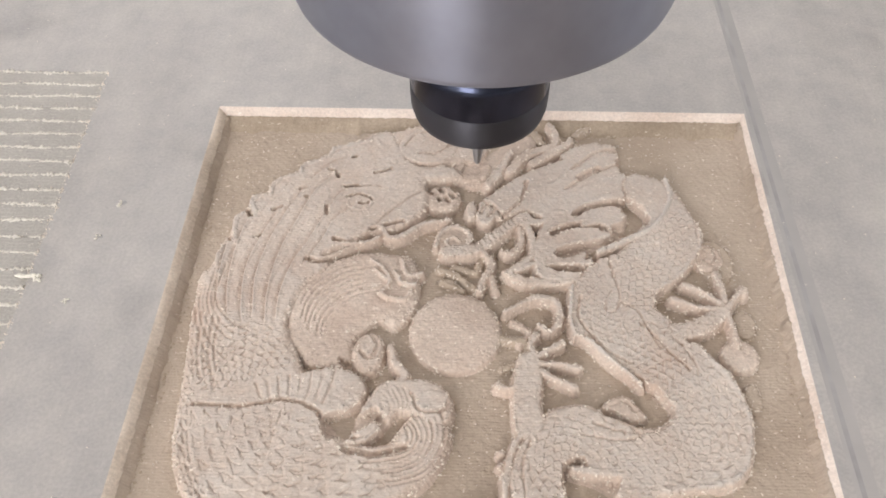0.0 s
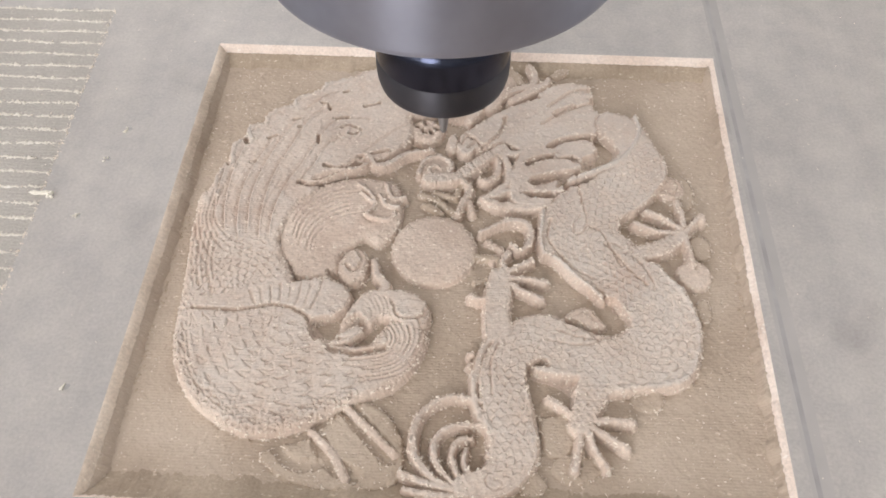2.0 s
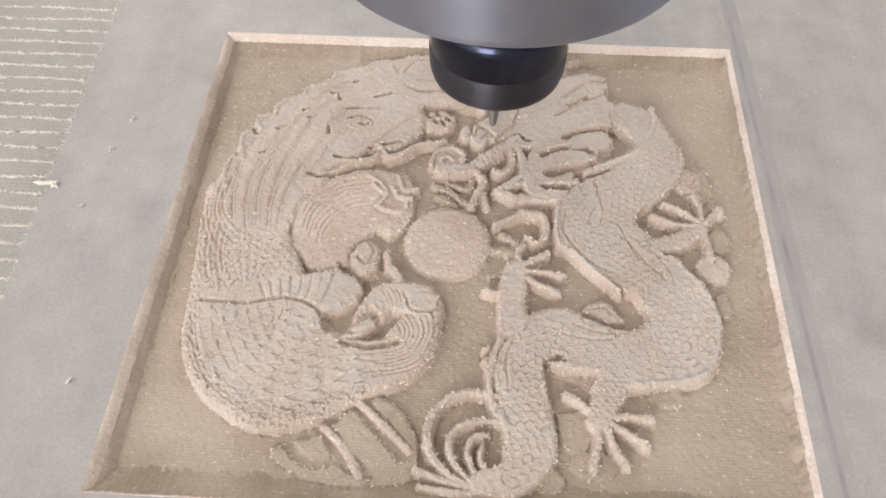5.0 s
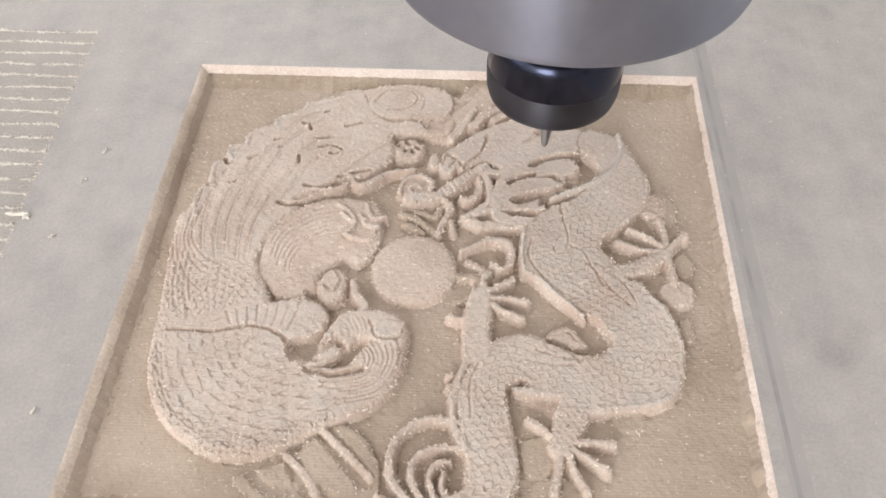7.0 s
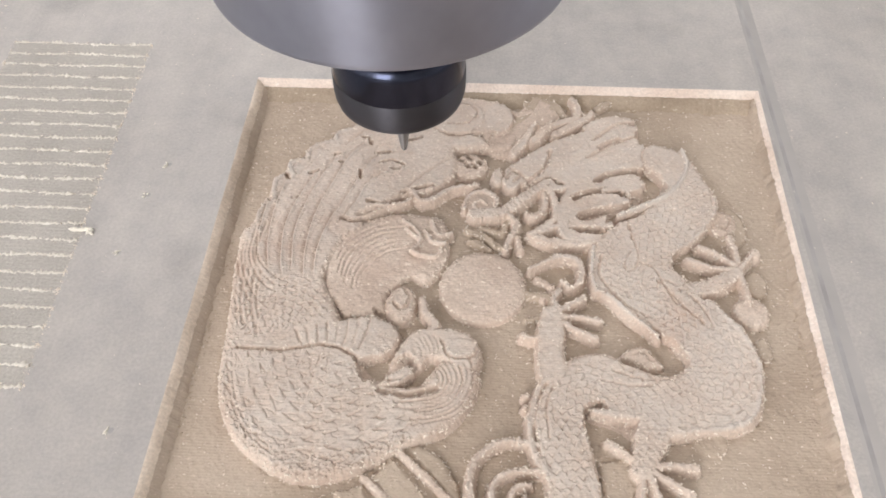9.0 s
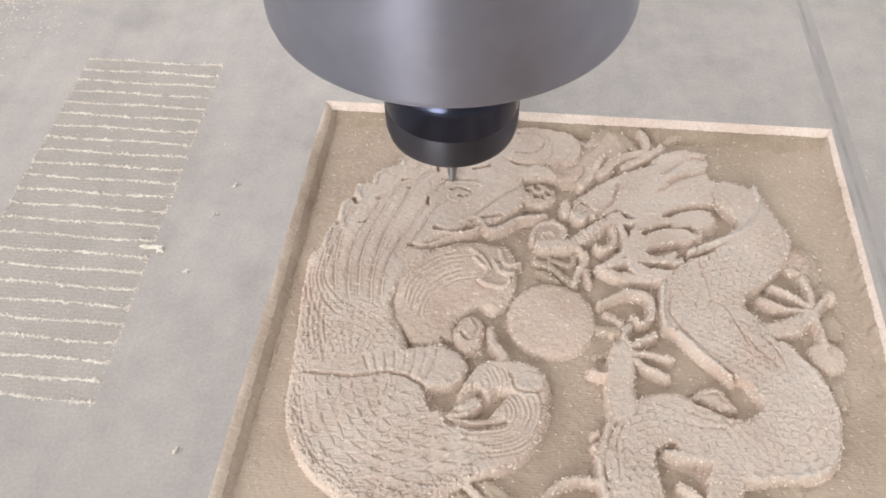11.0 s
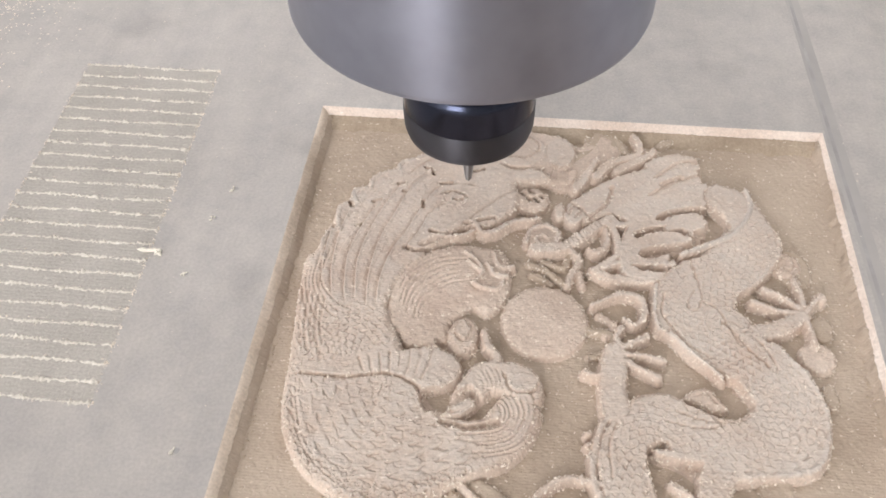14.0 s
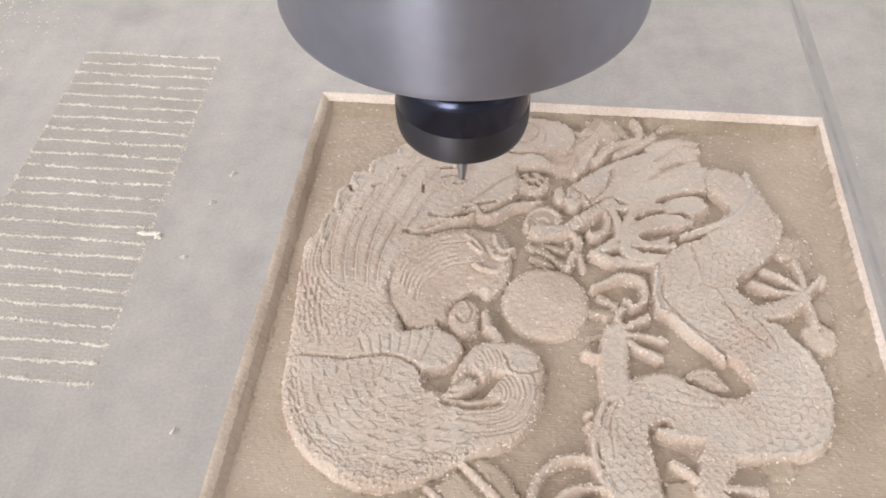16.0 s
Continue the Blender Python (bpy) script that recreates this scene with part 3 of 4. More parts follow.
pit(0.9, 0.5, [(-31.2, -20.6), (-29.6, -18.5), (-24, -18), (-24.4, -21.1), (-25.9, -23.7), (-28.3, -24.6), (-30.2, -23.4)])
rope("phoenix", 2.85, [(-24.4, -21.5), (-20.9, -19.8), (-17.9, -16.7)], [0.49, 0.61, 0.49])
rope("phoenix", 2.98, [(-26.4, -25.3), (-20.6, -23.1), (-16.2, -17.8)], [0.47, 0.7, 0.47])
cut(1.68, 0.8, [(-28.6, -6), (-25.7, -7.8), (-23.2, -9.4), (-21.4, -10.1)])
cut(1.12, 0.6, [(-21.4, -10.1), (-21.7, -13.1), (-19.6, -11.4)])
fan(0.24, 0.4, 3, [(-60, -21.1), (-56.8, -30.8), (-51.5, -38.5), (-42.9, -44.1)], [(-57.6, -19.5), (-54.8, -29.3), (-49.9, -36.5), (-42.1, -41.9)])
scales_along("phoenix", 1.25, 0.42, 1.1, [2.5, 3.2, 3.2, 2.5], [(-61, -4), (-60, -15), (-58.3, -26), (-54.5, -34.5), (-47.5, -41), (-39, -43.8), (-29, -41.5), (-20, -37)])
# neck, head and crest
mound("phoenix", 3.22, 0.72, [(-20.9, -12.9), (-18, -10.5), (-13.7, -10.2), (-9.2, -10.5), (-5.2, -13.7), (-4.9, -19.5), (-8.6, -21.1), (-13, -18.4), (-16.6, -18.6), (-19.9, -23.1), (-23.4, -23.9), (-24.9, -21.9)])
disc("phoenix", 3.04, 1.08, (-22.9, -4.1), 3.5, 5.3)
cut(0.63, 0.6, [(-25.5, -1.8), (-23.5, 0.7), (-21.1, -2.4), (-22.4, -5.7), (-24.6, -4.2)])
disc("phoenix", 3.6, 0.54, (-9.1, -15.4), 3.7, 2.9)
cut(0.63, 0.5, [(-13.2, -13.8), (-11.3, -17.4), (-6.9, -17.5), (-5.2, -14.1), (-6, -10.9)])
rope("phoenix", 3.22, [(-18.3, -2.6), (-17.1, -6.5), (-15, -9.6), (-17.2, -12.7)], [0.76, 1.02, 1.15, 1.02])
cut(2.24, 1.6, [(-28.8, -21.1), (-25.1, -21.7), (-20.5, -18.6)])
cut(1.82, 1.2, [(-19.2, -19.3), (-17.7, -22), (-19.9, -24.3)])
cut(1.54, 0.8, [(-25.8, -26.3), (-19.6, -27.1), (-13.8, -25.4)])
fan(0.42, 0.45, 9, [(-18.7, -17.8), (-14, -21.9), (-15, -25.5), (-24.4, -27.2)], [(-4.7, -17.1), (-4.7, -24.3), (-10.2, -32), (-21.2, -34.5)])
fan(0.19, 0.4, 5, [(-14.9, -11.5), (-13.3, -15.3), (-14.2, -19.7)], [(-19.7, -13.3), (-17.5, -17.7), (-18.9, -22.1)])
# pearl
disc("pearl", 2.05, 1.08, (-4.6, 2.0), 9.9, 10.2)
# small legs and flames between the animals
rope("phoenix", 3.1, [(-24.1, 20.4), (-21, 17.6), (-19.9, 14), (-21.4, 10.9), (-16.5, 9.6), (-14.5, 12.1)], [0.56, 0.7, 0.7, 0.56])
rope("phoenix", 3.1, [(-17.4, 20.7), (-15.7, 16.6), (-12.6, 16.7)], [0.56, 0.7, 0.7, 0.56])
rope("phoenix", 3.1, [(-23.4, 18), (-20.8, 15.4)], [0.56, 0.7, 0.7, 0.56])
rope("phoenix", 3.1, [(-18.8, 17.3), (-16.8, 14.1), (-13.9, 13.6)], [0.56, 0.7, 0.7, 0.56])
rope("phoenix", 3.22, [(-25.3, 32.2), (-22.6, 29.9), (-20.8, 27.2), (-17.7, 27.8), (-13, 31.5), (-6.6, 33)], [0.58, 0.73, 0.87, 0.87, 0.73, 0.44])
rope("phoenix", 3.1, [(-33.7, 25.1), (-26.6, 25.4), (-21.9, 28.1)], [0.42, 0.56, 0.42])
rope("phoenix", 2.73, [(-38.5, 19.5), (-32.6, 22.6), (-28.7, 25)], [0.42, 0.56, 0.42])
disc("phoenix", 2.6, 0.9, (-8.6, 40.1), 4.5, 4.3)
cut(1.68, 0.8, [(-10.6, 45.2), (-10.1, 44.6)])
cut(1.68, 0.8, [(-9.2, 43.2), (-8.7, 42.5)])
cut(1.68, 0.8, [(-7.4, 45.6), (-7, 44.9)])
cut(1.68, 0.8, [(-5.9, 43.3), (-5.3, 42.7)])
cut(1.68, 0.8, [(-11.3, 42.2), (-10.8, 41.6)])
cut(1.68, 0.8, [(-7.8, 40.3), (-7.3, 39.6)])
cut(1.68, 0.8, [(-6.4, 41.1), (-6, 40.5)])
cut(1.68, 0.8, [(-9.7, 40.2), (-9.1, 39.5)])
rope("cloud", 1.49, [(-6.1, 18.4), (-1.9, 15), (0.3, 13.3)], [0.84])
rope("cloud", 1.49, [(-6.7, 15.6), (-3.2, 13.1)], [0.7])
rope("cloud", 1.61, [(5.2, 0.6), (10.5, -0), (11.2, -2.4)], [0.93])
rope("cloud", 1.24, [(5.3, -6.4), (9.2, -5.5)], [0.77])
rope("cloud", 1.36, [(7.8, 5), (11.2, 2.7), (9.2, -0.7)], [0.8])
# dragon: body, limbs, claws
mound("dragon", 3.35, 0.96, [(38.4, 49.5), (46.8, 45.8), (50.1, 38.8), (52.5, 31.7), (52.1, 25.9), (48.5, 20.3), (44.5, 15.8), (40.3, 12.8), (39.4, 8.9), (41.5, 6.2), (45.2, 0.3), (49.6, -3.8), (53.1, -9.2), (42.9, -17.7), (37.6, -12.3), (34.4, -10), (31.9, -8.1), (27.2, -4.1), (23.8, 0.4), (21.1, 0.6), (20.4, 7.8), (21.5, 14.7), (27.8, 22.2), (33.5, 25.3), (39.9, 35.2), (35, 43)])
mound("dragon", 3.35, 0.96, [(45.2, 0.3), (49.6, -3.8), (53.1, -9.2), (55, -15.9), (54.5, -22.6), (52.5, -28.2), (48.4, -31.7), (40.9, -33.1), (28.5, -34.9), (23.1, -32), (16.9, -29.8), (13.7, -24.6), (13.9, -17.1), (20.6, -14.9), (24.1, -15.8), (26.6, -17.6), (29.8, -19.1), (33.2, -20), (36.8, -19.3), (39.4, -16.7), (38, -13.7), (36.5, -10.9)])
rope("dragon", 3.35, [(32.8, -27), (25.9, -23.2), (16.9, -22.9), (11.7, -29.9), (12.9, -39.5), (14, -47.9), (10.2, -53.8), (4.3, -55.1)], [5.76, 5.52, 5.52, 5.04, 5.28, 4.92, 3.72, 2.4])
pit(1.6, 0.6, [(34.4, 37.7), (35.8, 41), (37.4, 39.1), (40.8, 33.3), (36.9, 30.8), (32.4, 28.9), (30.1, 29.6), (34.7, 34.1)])
rope("dragon", 4.46, [(46.1, 46.7), (46.6, 41.9), (44.7, 36.3), (40.5, 31), (34.3, 27.2), (27.9, 23.8)], [0.58, 0.58, 0.58, 0.58, 0.58, 0.43])
rope("dragon", 4.34, [(21.2, 13.8), (20.3, 6.1), (21.3, 0.8), (24.4, -0.6), (27.8, -5), (32.4, -9.2), (33.8, -11.3)], [0.45, 0.45, 0.5, 0.45, 0.6, 0.5, 0.4])
cut(0.56, 0.36, [(22.9, 11.5), (22, 6), (24.4, 1.4), (26.7, -1.9), (31.8, -5.5)])
cut(0.42, 0.32, [(31, 15.8), (31.5, 11.5), (30.4, 7.9), (28.4, 7.2), (28.2, 9.6), (29.9, 12.9)])
cut(0.49, 0.34, [(31.8, 9.9), (34.9, 7.8), (36.7, 3), (38.8, -1.7)])
cut(0.56, 0.34, [(35.2, 4.6), (38.1, 1.1), (40.8, -3.2), (44.1, -6.6)])
cut(0.42, 0.3, [(35.9, 4.9), (39, 3.7), (43.5, -1.1), (46.1, -7.3)])
cut(0.56, 0.34, [(29.9, 24.7), (30.1, 21.1), (30.7, 16.6)])
cut(0.35, 0.3, [(14.7, -16.7), (20.7, -15.6), (26.6, -17.8), (32.3, -21.4), (28.6, -22.9), (20.5, -21.9)])
cut(0.35, 0.3, [(23.2, -19.4), (28.9, -21.2), (34.7, -21), (38.4, -19.3)])
cut(0.42, 0.32, [(11.4, -21.9), (9.1, -28.1), (9.5, -35.4)])
scales_along("dragon", 1.9, 0.33, 0.95, [5, 7, 8, 8, 9, 9], [(40, 50), (47, 45.7), (48.6, 35), (44.2, 25.5), (36.5, 18.2), (30.5, 10), (30, 4)],
             [(41, 50.4), (49.6, 45), (53.5, 31.7), (52.2, 25), (45.2, 16), (40, 12.5), (38, 7), (33, 8.3), (31.5, 15.9), (30.7, 24.8), (41.3, 31.9), (47, 42.3)])
scales_along("dragon", 1.7, 0.3, 0.95, [4, 5, 5, 4], [(25, 19), (25, 10), (27, 4), (33, -3), (37, -10)])
scales_along("dragon", 1.9, 0.33, 0.95, [7, 10, 10, 9, 8, 6, 5.5, 5.5, 5, 3], [(36, 4), (42, -6), (46, -14), (45.6, -23.5), (37, -26.4), (26.5, -23.2), (17.4, -22.6), (12, -30), (12.9, -39.5), (14, -47.9), (10.2, -53.8)])
ridge(0.5, 0.5, [(38, 50.6), (43.5, 49.2), (46.3, 46.2), (46.6, 41.9), (44.7, 36.3), (40.5, 31), (34.3, 27.2), (27.9, 23.8)])
ridge(0.3, 0.55, [(51.6, 40), (52.2, 32), (51.3, 25.5), (47.8, 20.2), (43.6, 15.8), (39.8, 12.6), (38.8, 8.9)])
ridge(0.3, 0.6, [(47, -1.4), (52.2, -9.2), (54.2, -16), (53.6, -22.6), (51.6, -27.6), (47.8, -31), (41, -32.4), (35, -33)])
ridge(0.3, 0.5, [(21, 14), (20.8, 6.5), (21.8, 1.2), (24.8, -0.4), (28.2, -4.6), (32.8, -8.8)])
ridge(0.35, 0.5, [(6.6, -26), (6.3, -33), (7.6, -40), (9.9, -44)])
rope("dragon", 3.1, [(10.7, -19.1), (7, -25.9), (5.7, -34), (7.1, -40.3), (9.7, -43.8)], [0.72, 0.84, 0.84, 0.96, 0.72])
disc("dragon", 2.98, 0.36, (4.9, -26.2), 0.9, 0.8)
disc("dragon", 2.98, 0.36, (5.3, -31.3), 0.7, 0.7)
disc("dragon", 2.98, 0.36, (7.1, -37.1), 0.8, 0.7)
disc("dragon", 2.98, 0.36, (4.7, -28.7), 0.8, 0.8)
# hollow and leaf between body and hand
pit(0.1, 0.5, [(13.8, -5.2), (18.9, -0.3), (21.8, 0.8), (23.9, -0.7), (27.4, -4.8), (31.8, -8.8), (33.8, -11.1), (36.7, -10.6), (38.2, -13.2), (39.3, -15.7), (37.2, -18.1), (33.6, -18.9), (30.1, -17.6), (26.6, -16.4), (23.7, -14.4), (19.5, -13.5), (15, -12.1), (13.4, -8.3)])
mound("cloud", 2.11, 0.72, [(25.2, -15.5), (27.3, -13.3), (30.5, -12.6), (32.7, -14.6), (34.4, -17.6), (31.2, -18.3), (29.6, -17.3), (27.2, -16.3)])
cut(0.42, 0.4, [(27.1, -14.9), (29.9, -14.1), (32.1, -16.1)])
rope("dragon", 3.29, [(10.9, -5.6), (10.6, -10), (10.2, -15.1), (10.9, -20)], [2.5, 3.12, 2.88, 3.5])
rope("dragon", 3.1, [(12.2, -3.6), (11.4, -1.4), (12.6, 1.1)], [0.88, 0.62, 0.88])
rope("dragon", 3.1, [(13, -4.1), (15.6, -2.4), (18.1, -0.7)], [0.88, 0.62, 0.88])
rope("dragon", 3.1, [(13.6, -5.9), (17.3, -6), (21.2, -6.7)], [0.86, 0.61, 0.86])
rope("dragon", 3.1, [(13.3, -7.7), (17.2, -10), (20.2, -11.3)], [0.86, 0.61, 0.86])
rope("dragon", 3.1, [(9.2, -10.7), (6.8, -12), (4.3, -11.3)], [0.84, 0.6, 0.84])
# upper limb with spread claws
pit(0.1, 0.5, [(40.5, 12.8), (43.6, 14.9), (51.2, 11.6), (51.8, 9), (45.7, 6.9), (41, 8.1)])
rope("dragon", 3.22, [(39.2, 2.4), (44.3, 2.9), (49.7, 5.1), (53.7, 8.1)], [2.08, 2.34, 2.21, 1.69])
scales(1.5, 0.3, 0, [(39.9, 6.4), (49.8, 7.4), (52.5, 8.5), (49.8, 3.3), (40.6, 1.3)])
rope("dragon", 3.04, [(53.8, 8.7), (48.4, 9.3), (43.1, 11.2)], [0.93, 0.66, 0.93])
rope("dragon", 3.04, [(53.7, 10.1), (49.8, 13.5), (46.3, 15.3)], [0.91, 0.65, 0.91])
rope("dragon", 3.04, [(54.5, 11.2), (54.4, 15.6), (53.8, 18.6)], [0.91, 0.65, 0.91])
rope("dragon", 3.04, [(54.7, 9.1), (57.3, 12.4), (59.1, 14.1)], [0.91, 0.65, 0.91])
rope("dragon", 3.04, [(54.5, 8.2), (55.1, 3.4), (55.2, 0.1)], [0.91, 0.65, 0.91])
disc("dragon", 2.73, 0.54, (59.1, 13.9), 1.3, 1.7)
# lower limb with spread claws
pit(0.1, 0.5, [(16.5, -29.1), (17.9, -27.2), (20.9, -26.5), (21.9, -28.6), (27.4, -29.9), (26.6, -33.5), (23.4, -38.5), (18.9, -39), (17, -33.8)])
rope("dragon", 3.84, [(19, -29), (23.2, -29.5), (27.8, -29.9)], [0.69, 0.92, 0.69])
rope("dragon", 3.22, [(31.2, -31.6), (29.2, -36.3), (27.3, -41.3)], [3.53, 3.06, 2.35])
scales(1.5, 0.28, 0, [(28.6, -32.3), (33.1, -33.3), (30.2, -41), (25.7, -41.3)])
rope("dragon", 2.98, [(27.7, -41.8), (26.8, -46.6), (25.9, -50.8)], [0.88, 0.66, 0.88])
rope("dragon", 2.98, [(28.5, -41.9), (30.1, -46.4), (32.1, -49.8)], [0.9, 0.68, 0.9])
rope("dragon", 2.98, [(29.4, -41.5), (33.1, -43.7), (36.4, -45.9)], [0.9, 0.68, 0.9])
rope("dragon", 2.98, [(29.9, -40.2), (34, -40), (38, -40.4)], [0.92, 0.69, 0.92])
rope("dragon", 2.98, [(27.1, -40), (24, -37.6), (21.2, -35.8)], [0.92, 0.69, 0.92])
rope("dragon", 3.1, [(6.1, 6.8), (12.5, 10.6), (17.4, 9.8), (18, 5), (15.6, 2.2), (13.3, 3.4)], [0.53, 0.8, 0.93, 0.93, 0.66, 0.53])
# curled tail hairs
rope("dragon", 2.98, [(7.1, -36.8), (0.5, -36.3), (-5, -40.5), (-6, -48.1), (-2.2, -53.4), (1.9, -55.4)], [0.71, 0.71, 0.82, 0.94, 0.82, 0.59])
rope("dragon", 2.98, [(9.1, -42.3), (1.9, -42.7), (-1.7, -45.8), (-1.2, -50.8), (2.1, -54.6)], [0.77, 0.66, 0.77, 0.77, 0.55])
rope("dragon", 2.98, [(5.6, -45.2), (2.7, -46), (1.7, -49.5), (3.5, -53.9)], [0.45, 0.68, 0.68, 0.56])
rope("dragon", 2.98, [(4.5, -47.6), (4.1, -50.5), (5.9, -53), (8.3, -52.9)], [0.44, 0.66, 0.77, 0.44])
rope("dragon", 2.98, [(-8.2, -53), (-3.7, -54.6), (2.2, -55.9)], [0.65, 0.86, 0.65])
rope("dragon", 2.98, [(-7.1, -56.3), (-1.5, -57.1), (3.8, -56.9)], [0.64, 0.86, 0.64])
rope("dragon", 2.98, [(9.1, -42), (9.8, -46.2), (9.1, -48.5)], [0.99, 0.99, 0.77])
# head, mane and jaws
mound("dragon", 3.35, 0.72, [(0, 37.5), (3.6, 42.3), (12.6, 49.6), (20.4, 53.6), (32.1, 59.8), (33.9, 55.9), (35.9, 48.5), (35.3, 38), (34.1, 30.1), (26.1, 25.1), (23.4, 16.4), (14, 16), (12.8, 25.3), (15.2, 33.2), (10.8, 35.8), (5, 33.3)])
rope("dragon", 3.47, [(21.9, 54.8), (28.2, 58), (33.9, 57.7)], [1.2, 1.8, 1.35])
rope("dragon", 3.66, [(18.3, 44.6), (25.4, 51.1), (34.1, 54.8)], [0.89, 1.92, 1.48])
rope("dragon", 3.6, [(20.9, 39.3), (27.8, 44.5), (35.3, 47.7)], [0.87, 1.89, 1.45])
rope("dragon", 3.6, [(22.7, 34.2), (28.8, 40), (34.7, 42)], [0.7, 1.68, 1.26])
cut(1.26, 0.8, [(25, 47.6), (27.8, 49.7), (30.1, 50.7)])
cut(0.63, 0.6, [(21.5, 43.5), (27.7, 48.4), (35.4, 52.3)])
cut(0.63, 0.6, [(23.4, 50.1), (29.9, 56.2), (34.2, 57.3)])
cut(3.22, 1.1, [(23.5, 35.5), (26.9, 37.9), (34.1, 39.3), (37.1, 38.4)])
cut(3.22, 1.5, [(34, 38.9), (37, 37.2), (39.2, 35.1)])
cut(2.8, 1.2, [(32.5, 31.3), (36.5, 32.8), (39.9, 34.3)])
cut(2.24, 2.2, [(36.3, 35.7), (38.1, 34.5)])
cut(2.94, 1.1, [(17.5, 29.5), (20.6, 31), (26.4, 32.3), (29.8, 31.1)])
cut(3.5, 1.8, [(19.5, 23.3), (24.5, 25.7), (30.1, 28), (33.1, 29.4)])
cut(3.15, 1.3, [(16.6, 20.1), (19.9, 19), (23.2, 19)])
rope("dragon", 3.47, [(14.2, 19.9), (19.7, 21.1), (25.8, 21)], [0.83, 1.1, 0.83])
rope("dragon", 3.29, [(25.4, 32.3), (30.4, 34.3), (34.7, 35.1)], [1.0, 1.28, 1.0])
rope("dragon", 3.35, [(18.7, 25.9), (25, 28), (30.6, 29.2)], [0.82, 1.24, 0.82])
rope("dragon", 3.66, [(10.1, 38.7), (15.3, 43.3), (15.8, 37.2), (20.6, 35.6)], [1.14, 1.71, 1.71, 0.71])
cut(0.56, 0.6, [(0.9, 39.2), (3.8, 37.4), (6, 34.3)])
cut(0.84, 0.6, [(6, 34.3), (10.3, 39.4), (12.1, 45.8)])
rope("dragon", 2.98, [(2.5, 44.7), (6, 51.2), (8.1, 56.3)], [1.33, 1.33, 1.03, 0.89])
rope("dragon", 2.98, [(8, 49.9), (12.2, 55.5), (19.3, 59.1), (19.8, 63.8), (18.4, 66.5)], [1.35, 1.35, 1.05, 0.9])
rope("dragon", 2.98, [(13.6, 52.3), (19.1, 56.7), (23.1, 59.9), (23.6, 61.1)], [1.35, 1.35, 1.05, 0.9])
rope("cloud", 1.61, [(8.6, 57.8), (13.5, 64.1), (16.5, 60.8)], [1.22])
rope("cloud", 1.49, [(25.2, 64.1), (28.5, 66.2)], [1.1])
rope("cloud", 1.86, [(-0.7, 62.5), (4, 60.5), (7.2, 62)], [0.95])
disc("dragon", 3.47, 0.48, (1.9, 34.5), 2.4, 2.9)
disc("dragon", 3.1, 0.54, (-1.6, 35.9), 1.6, 3.1)
cut(0.56, 0.5, [(0.7, 35.1), (2, 38), (3.8, 36.2), (2.3, 34)])
rope("dragon", 3.47, [(-6.9, 23.4), (-0.7, 24.1), (5.7, 29.9), (10.7, 34.3), (12.7, 33.4)], [1.92, 1.65, 1.51, 1.24, 0.82])
fan(0.24, 0.4, 9, [(-0.6, 27.5), (0.2, 25.7), (1.1, 23.8)], [(8.1, 35.7), (8.7, 33.8), (9.7, 31.9)])
disc("dragon", 2.42, 0.72, (-5.4, 27.3), 4.3, 4.3)
rope("dragon", 3.22, [(-9.6, 24.9), (-8.8, 28.8), (-5.5, 30.9), (-2, 29), (-2.6, 25.1), (-5.7, 24.1), (-7.3, 26), (-5.5, 27.5), (-4.3, 26.5)], [0.56, 0.7, 0.7, 0.7, 0.7, 0.56, 0.56, 0.56, 0.42])
rope("dragon", 3.22, [(11.3, 32), (12.8, 27.3), (12.4, 22.6), (7.4, 18)], [0.96, 1.1, 1.1, 0.96])
rope("dragon", 2.85, [(10, 30.9), (10.2, 26.5), (7.6, 23.4), (5.6, 24)], [0.82, 0.96, 0.96, 0.69])
rope("dragon", 3.47, [(10.6, 32.4), (14.1, 32.7), (16.3, 33.7)], [0.86, 1.0, 0.57])
rope("dragon", 2.98, [(6.4, 17.8), (10.8, 15.5), (16.7, 15.2), (22.8, 16.1)], [0.94, 1.35, 1.21, 0.94])
rope("dragon", 3.1, [(8.8, 18.2), (13, 20.4), (14.2, 18.4)], [0.81, 0.95, 0.81])
rope("dragon", 2.85, [(1.5, 23.2), (3.3, 20.3), (1.4, 15.6), (0.5, 12.4)], [0.69, 0.96, 0.83, 0.69])
rope("dragon", 2.23, [(3.3, 16.6), (4, 13.2)], [0.81])
rope("cloud", 1.61, [(-8.7, 19.3), (-3.9, 16.6), (-1.9, 14.6)], [0.83])
rope("cloud", 1.49, [(-8, 15.9), (-5.2, 14.3)], [0.69])
rope("cloud", 1.49, [(-5.3, 19.7), (-0.5, 18.7), (0.9, 21.8)], [0.84])

# the highest places are the board's own flat face; below it the cutter rounds all edges
def soften(h, times):
    for _ in range(times):
        h = (2 * h + np.roll(h, 1, 0) + np.roll(h, -1, 0)) / 4
        h = (2 * h + np.roll(h, 1, 1) + np.roll(h, -1, 1)) / 4
    return h


def taper(h, own, steep):
    """The tapered cutter leaves no side steeper than this."""
    for _ in range(8):
        for di, dj in ((1, 0), (-1, 0), (0, 1), (0, -1), (1, 1), (-1, 1), (1, -1), (-1, -1)):
            g = np.roll(h, (di, dj), (0, 1)) - steep * STEP * math.hypot(di, dj)
            up = g > h + 0.01
            own[up & (g > 0.25)] = np.roll(own, (di, dj), (0, 1))[up & (g > 0.25)]
            h = np.maximum(h, g)
    return h


